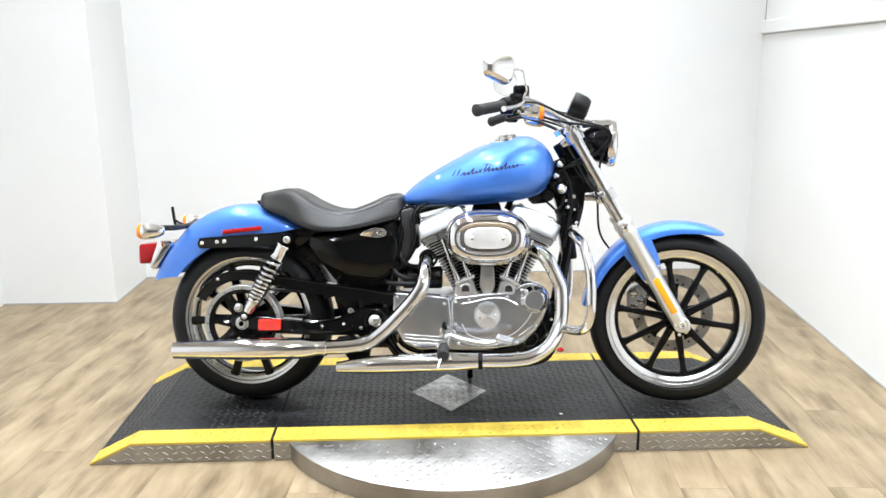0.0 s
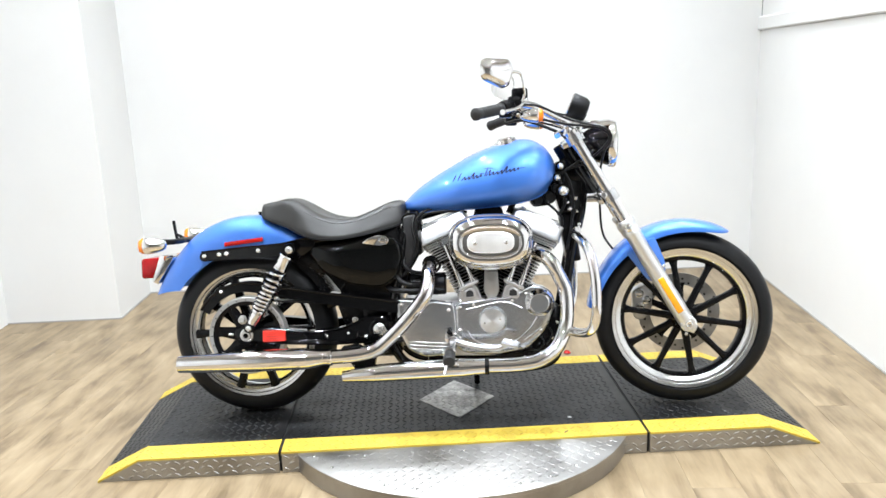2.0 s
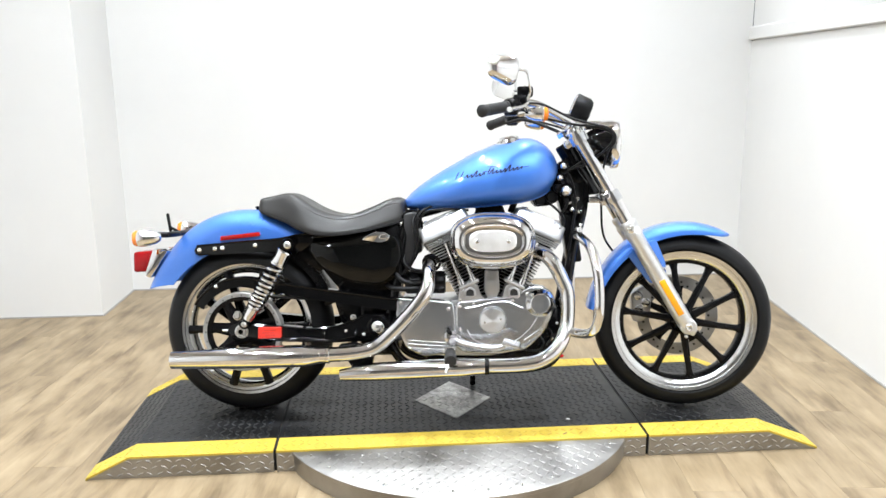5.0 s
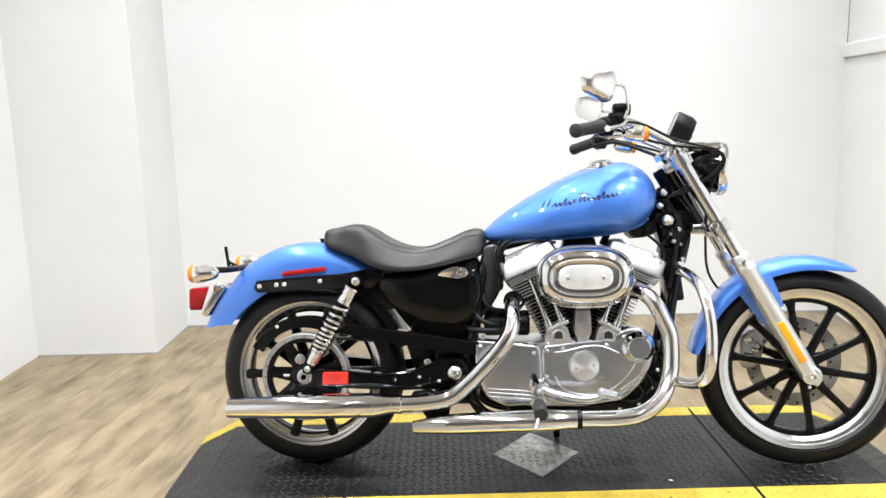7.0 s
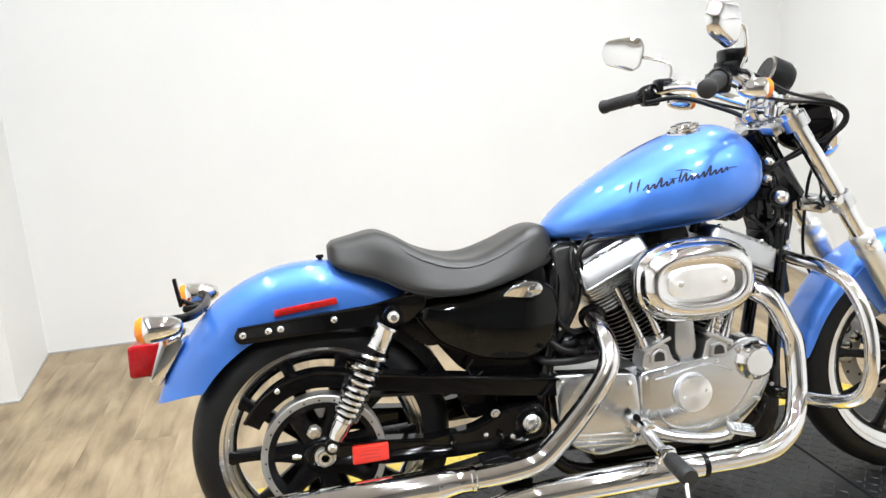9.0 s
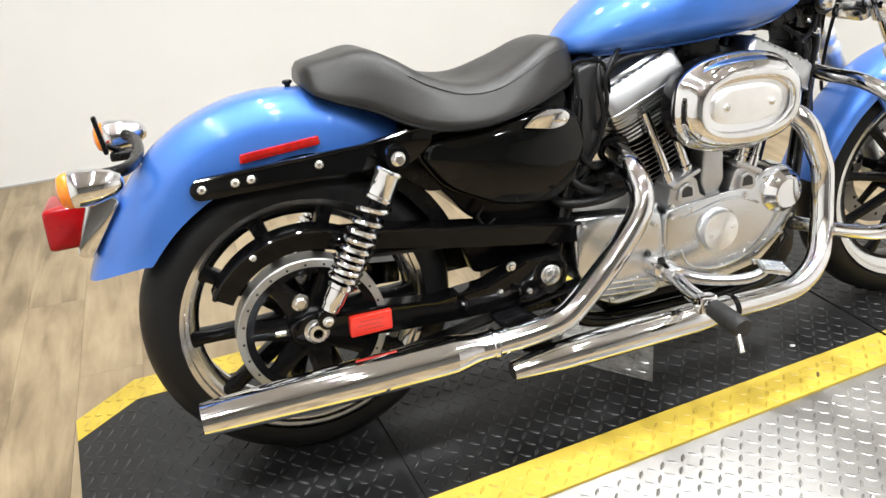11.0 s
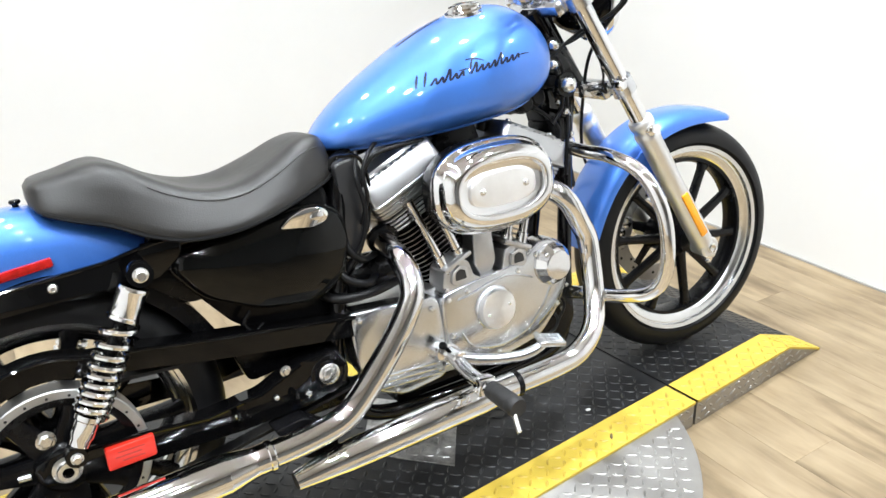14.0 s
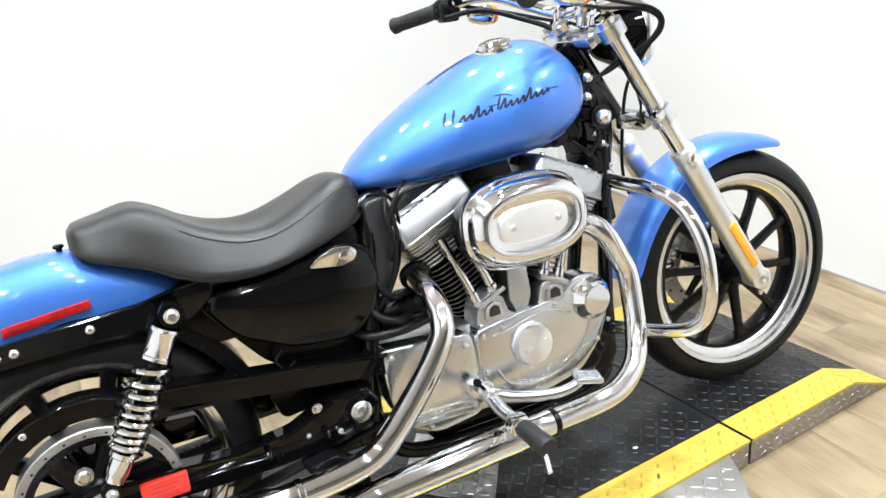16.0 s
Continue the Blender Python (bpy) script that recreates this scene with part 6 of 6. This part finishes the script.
    bpart("mirror_stem", sweep(smooth_path([(0.226, s * 0.205, 1.062), (0.236, s * 0.210, 1.085), (0.234, s * 0.222, 1.108)] + stem_end, 6), 0.0045, 10), CHROME, "curved chrome stem", mr)
    fs = signal("front_signal", V(0.262, s * 0.205, 1.006 + lift), 1, 0.82)
    bpart("signal_stalk", sweep(smooth_path([(0.238, s * 0.205, 1.01 + lift), (0.222, s * 0.200, 1.03 + lift), (0.205, s * 0.195, 1.04 + lift)], 5), 0.008, 10), CHROME, "", fs)

# cables and lines
tube("throttle_cable", [(0.165, -0.185, 1.032), (0.215, -0.165, 1.020), (0.29, -0.13, 0.998), (0.37, -0.115, 0.982), (0.425, -0.128, 0.974), (0.468, -0.138, 0.964), (0.496, -0.142, 0.946), (0.498, -0.140, 0.926), (0.480, -0.125, 0.900), (0.450, -0.085, 0.872), (0.42, -0.06, 0.85), (0.33, -0.05, 0.82), (0.24, -0.05, 0.75)], 0.0042, PLASTIC, "black throttle cable")
tube("brake_line", [(0.205, -0.20, 1.045), (0.27, -0.165, 1.040), (0.36, -0.14, 1.000), (0.43, -0.140, 0.980), (0.476, -0.144, 0.968), (0.502, -0.146, 0.946), (0.502, -0.140, 0.918), (0.485, -0.110, 0.885), (0.480, -0.04, 0.81), (0.485, 0.0, 0.70), (0.50, 0.03, 0.60), (0.56, 0.08, 0.52), (0.63, 0.085, 0.42)], 0.004, PLASTIC, "black front brake line")
tube("fork_wire", [(0.402, -0.085, 0.925), (0.430, -0.10, 0.878), (0.452, -0.10, 0.815), (0.464, -0.10, 0.770), (0.462, -0.10, 0.752), (0.470, -0.10, 0.728), (0.452, -0.10, 0.738), (0.432, -0.08, 0.737)], 0.0028, PLASTIC, "thin black wire hanging beside the fork")
tube("bar_cable", [(0.205, -0.15, 1.045), (0.255, -0.115, 1.044), (0.32, -0.07, 1.028), (0.365, -0.03, 1.022), (0.39, -0.01, 1.026)], 0.0035, PLASTIC, "thin black cable")
tube("clutch_cable", [(0.20, 0.20, 1.045), (0.28, 0.16, 1.02), (0.38, 0.12, 0.985), (0.47, 0.09, 0.95), (0.45, 0.06, 0.87), (0.40, 0.06, 0.75), (0.37, 0.08, 0.60)], 0.0042, PLASTIC, "black clutch cable")
tube("wiring_loom", [(0.17, 0.19, 1.018), (0.23, 0.13, 1.022), (0.31, 0.10, 0.992), (0.37, 0.06, 0.955), (0.40, 0.03, 0.90), (0.36, 0.0, 0.86)], 0.006, PLASTIC, "black wiring loom")
# ignition switch, horn and bright nuts beside the neck
bpart("ignition_switch", join(rod((0.338, -0.03, 0.80), (0.338, -0.090, 0.80), 0.018, 20, 0.003)), SATINBLACK, "black ignition switch")
for p, r in (((0.347, -0.120, 0.762), 0.018), ((0.343, -0.085, 0.845), 0.012), ((0.330, -0.095, 0.806), 0.011), ((0.372, -0.075, 0.700), 0.008)):
    bpart("acorn_nut", lathe([(r, -0.006), (r, 0.0), (r * 0.86, r * 0.5), (r * 0.5, r * 0.86), (r * 0.05, r)], p, (0, -1, 0), 20), STEEL, "bright acorn nut")
    bpart("nut_stud", rod(p, (p[0], -0.02, p[2]), r * 0.6), SATINBLACK, "")
    bpart("nut_flange", lathe([(r * 1.45, -0.004), (r * 1.45, -0.014), (r * 1.2, -0.018), (r * 0.5, -0.018)][::-1], p, (0, -1, 0), 22), BLACK, "")
for x, z, r, y0, y1 in ((0.262, 0.733, 0.022, 0.04, -0.085), (0.305, 0.742, 0.024, 0.04, -0.070), (0.328, 0.772, 0.016, 0.02, -0.095)):
    bpart("ignition_coil", lathe([(r * 0.7, 0), (r, 0.004), (r, y0 - y1 - 0.02), (r * 0.82, y0 - y1 - 0.017), (r * 0.8, y0 - y1 - 0.004), (r * 0.6, y0 - y1)], (x, y0, z), (0, -1, 0), 24), PLASTIC, "round black ignition coil")
bpart("coil_bracket", prism([(0.245, 0.765), (0.335, 0.785), (0.345, 0.745), (0.30, 0.712), (0.25, 0.708)], 0.02, -0.03, 0.004, 2, 0.01), SATINBLACK, "")
bpart("electrical_box", box((0.375, -0.01, 0.60), (0.05, 0.08, 0.17), 0.008, pose(0, 0, 0, 0, -8, 0)), SATINBLACK, "black electrical box")
for x, y, z, r in ((0.395, -0.045, 0.735, 0.008), (0.398, -0.05, 0.69, 0.006), (0.37, -0.05, 0.72, 0.007), (0.405, -0.048, 0.645, 0.007)):
    bpart("clip_bolt", cap_bolt((x, y, z), (0, -1, 0), r, 0.006), STEEL, "")
tube("neck_wire", [(0.33, -0.06, 0.86), (0.37, -0.07, 0.80), (0.385, -0.065, 0.72), (0.375, -0.07, 0.64), (0.36, -0.075, 0.56)], 0.0045, PLASTIC, "black wiring")
tube("neck_wire", [(0.31, -0.07, 0.83), (0.34, -0.09, 0.79), (0.355, -0.085, 0.72), (0.33, -0.08, 0.68)], 0.0045, PLASTIC, "black wiring")
tube("steering_line", [(0.335, -0.075, 0.815), (0.38, -0.08, 0.845), (0.43, -0.09, 0.875), (0.455, -0.08, 0.895)], 0.004, PLASTIC, "black line")
# tubular engine guard
for s in (-1, 1):
    pts = [(0.392, s * 0.04, 0.618), (0.384, s * 0.11, 0.612), (0.390, s * 0.19, 0.606), (0.408, s * 0.262, 0.572), (0.420, s * 0.303, 0.500), (0.424, s * 0.312, 0.42), (0.420, s * 0.302, 0.350), (0.405, s * 0.272, 0.312), (0.378, s * 0.215, 0.298), (0.345, s * 0.14, 0.296), (0.325, s * 0.07, 0.29)]
    eg = bpart("engine_guard", sweep(smooth_path(pts, 6), 0.0155, 16), CHROME, "chrome tubular engine guard")
    bpart("guard_clamp", rod((0.398, s * 0.045, 0.600), (0.388, s * 0.045, 0.638), 0.02, 18, 0.003), CHROME, "", eg)
# side stand on the far side
tube("side_stand", [(0.02, 0.12, 0.19), (0.03, 0.16, 0.12), (0.035, 0.205, 0.034)], 0.011, SATINBLACK, "black side stand")

# the bars, fork and wheel stand turned a little to the right
STEER = Matrix.Translation((0.352, 0, 0.925)) @ Matrix.Rotation(radians(5.2), 4, AXD) @ Matrix.Translation((-0.352, 0, -0.925))
for ob in bike.children:
    if ob.name.split(".")[0] in ("front_wheel", "front_brake_disc", "front_brake_caliper", "fork_leg", "upper_fork_clamp", "lower_fork_clamp", "front_fender", "headlamp", "speedometer",
                                 "handlebar", "switch_housing", "lever_perch", "front_signal"):
        ob.matrix_basis = STEER

# ---- floor boards ----
BW, BL = 0.152, 1.22
board = {}


def board_mesh(length):
    key = round(length, 3)
    if key not in board:
        bm = box((0, 0, -0.0025), (BW - 0.0004, key - 0.0004, 0.005), 0.0003, seg=1)
        board[key] = mesh_of("plank", bm, PLANK, 0)
    return board[key]


rng = random.Random(7)
turn = Matrix.Rotation(radians(FLOOR_TURN), 4, "Z")
for i in range(-18, 17):
    y = -3.4 + rng.uniform(-1.1, 0)
    while y < BACK + 0.4:
        y1 = y + BL
        p = turn @ V((i + 0.5) * BW, y + BL / 2, 0)
        if LEFT - 0.1 < p.x < 2.12 and p.y - BL / 2 < BACK + 0.05:
            pl = new("plank", board_mesh(BL))
            pl.parent = floor
            pl.matrix_basis = Matrix.Translation((p.x, p.y, 0)) @ turn
        y = y1
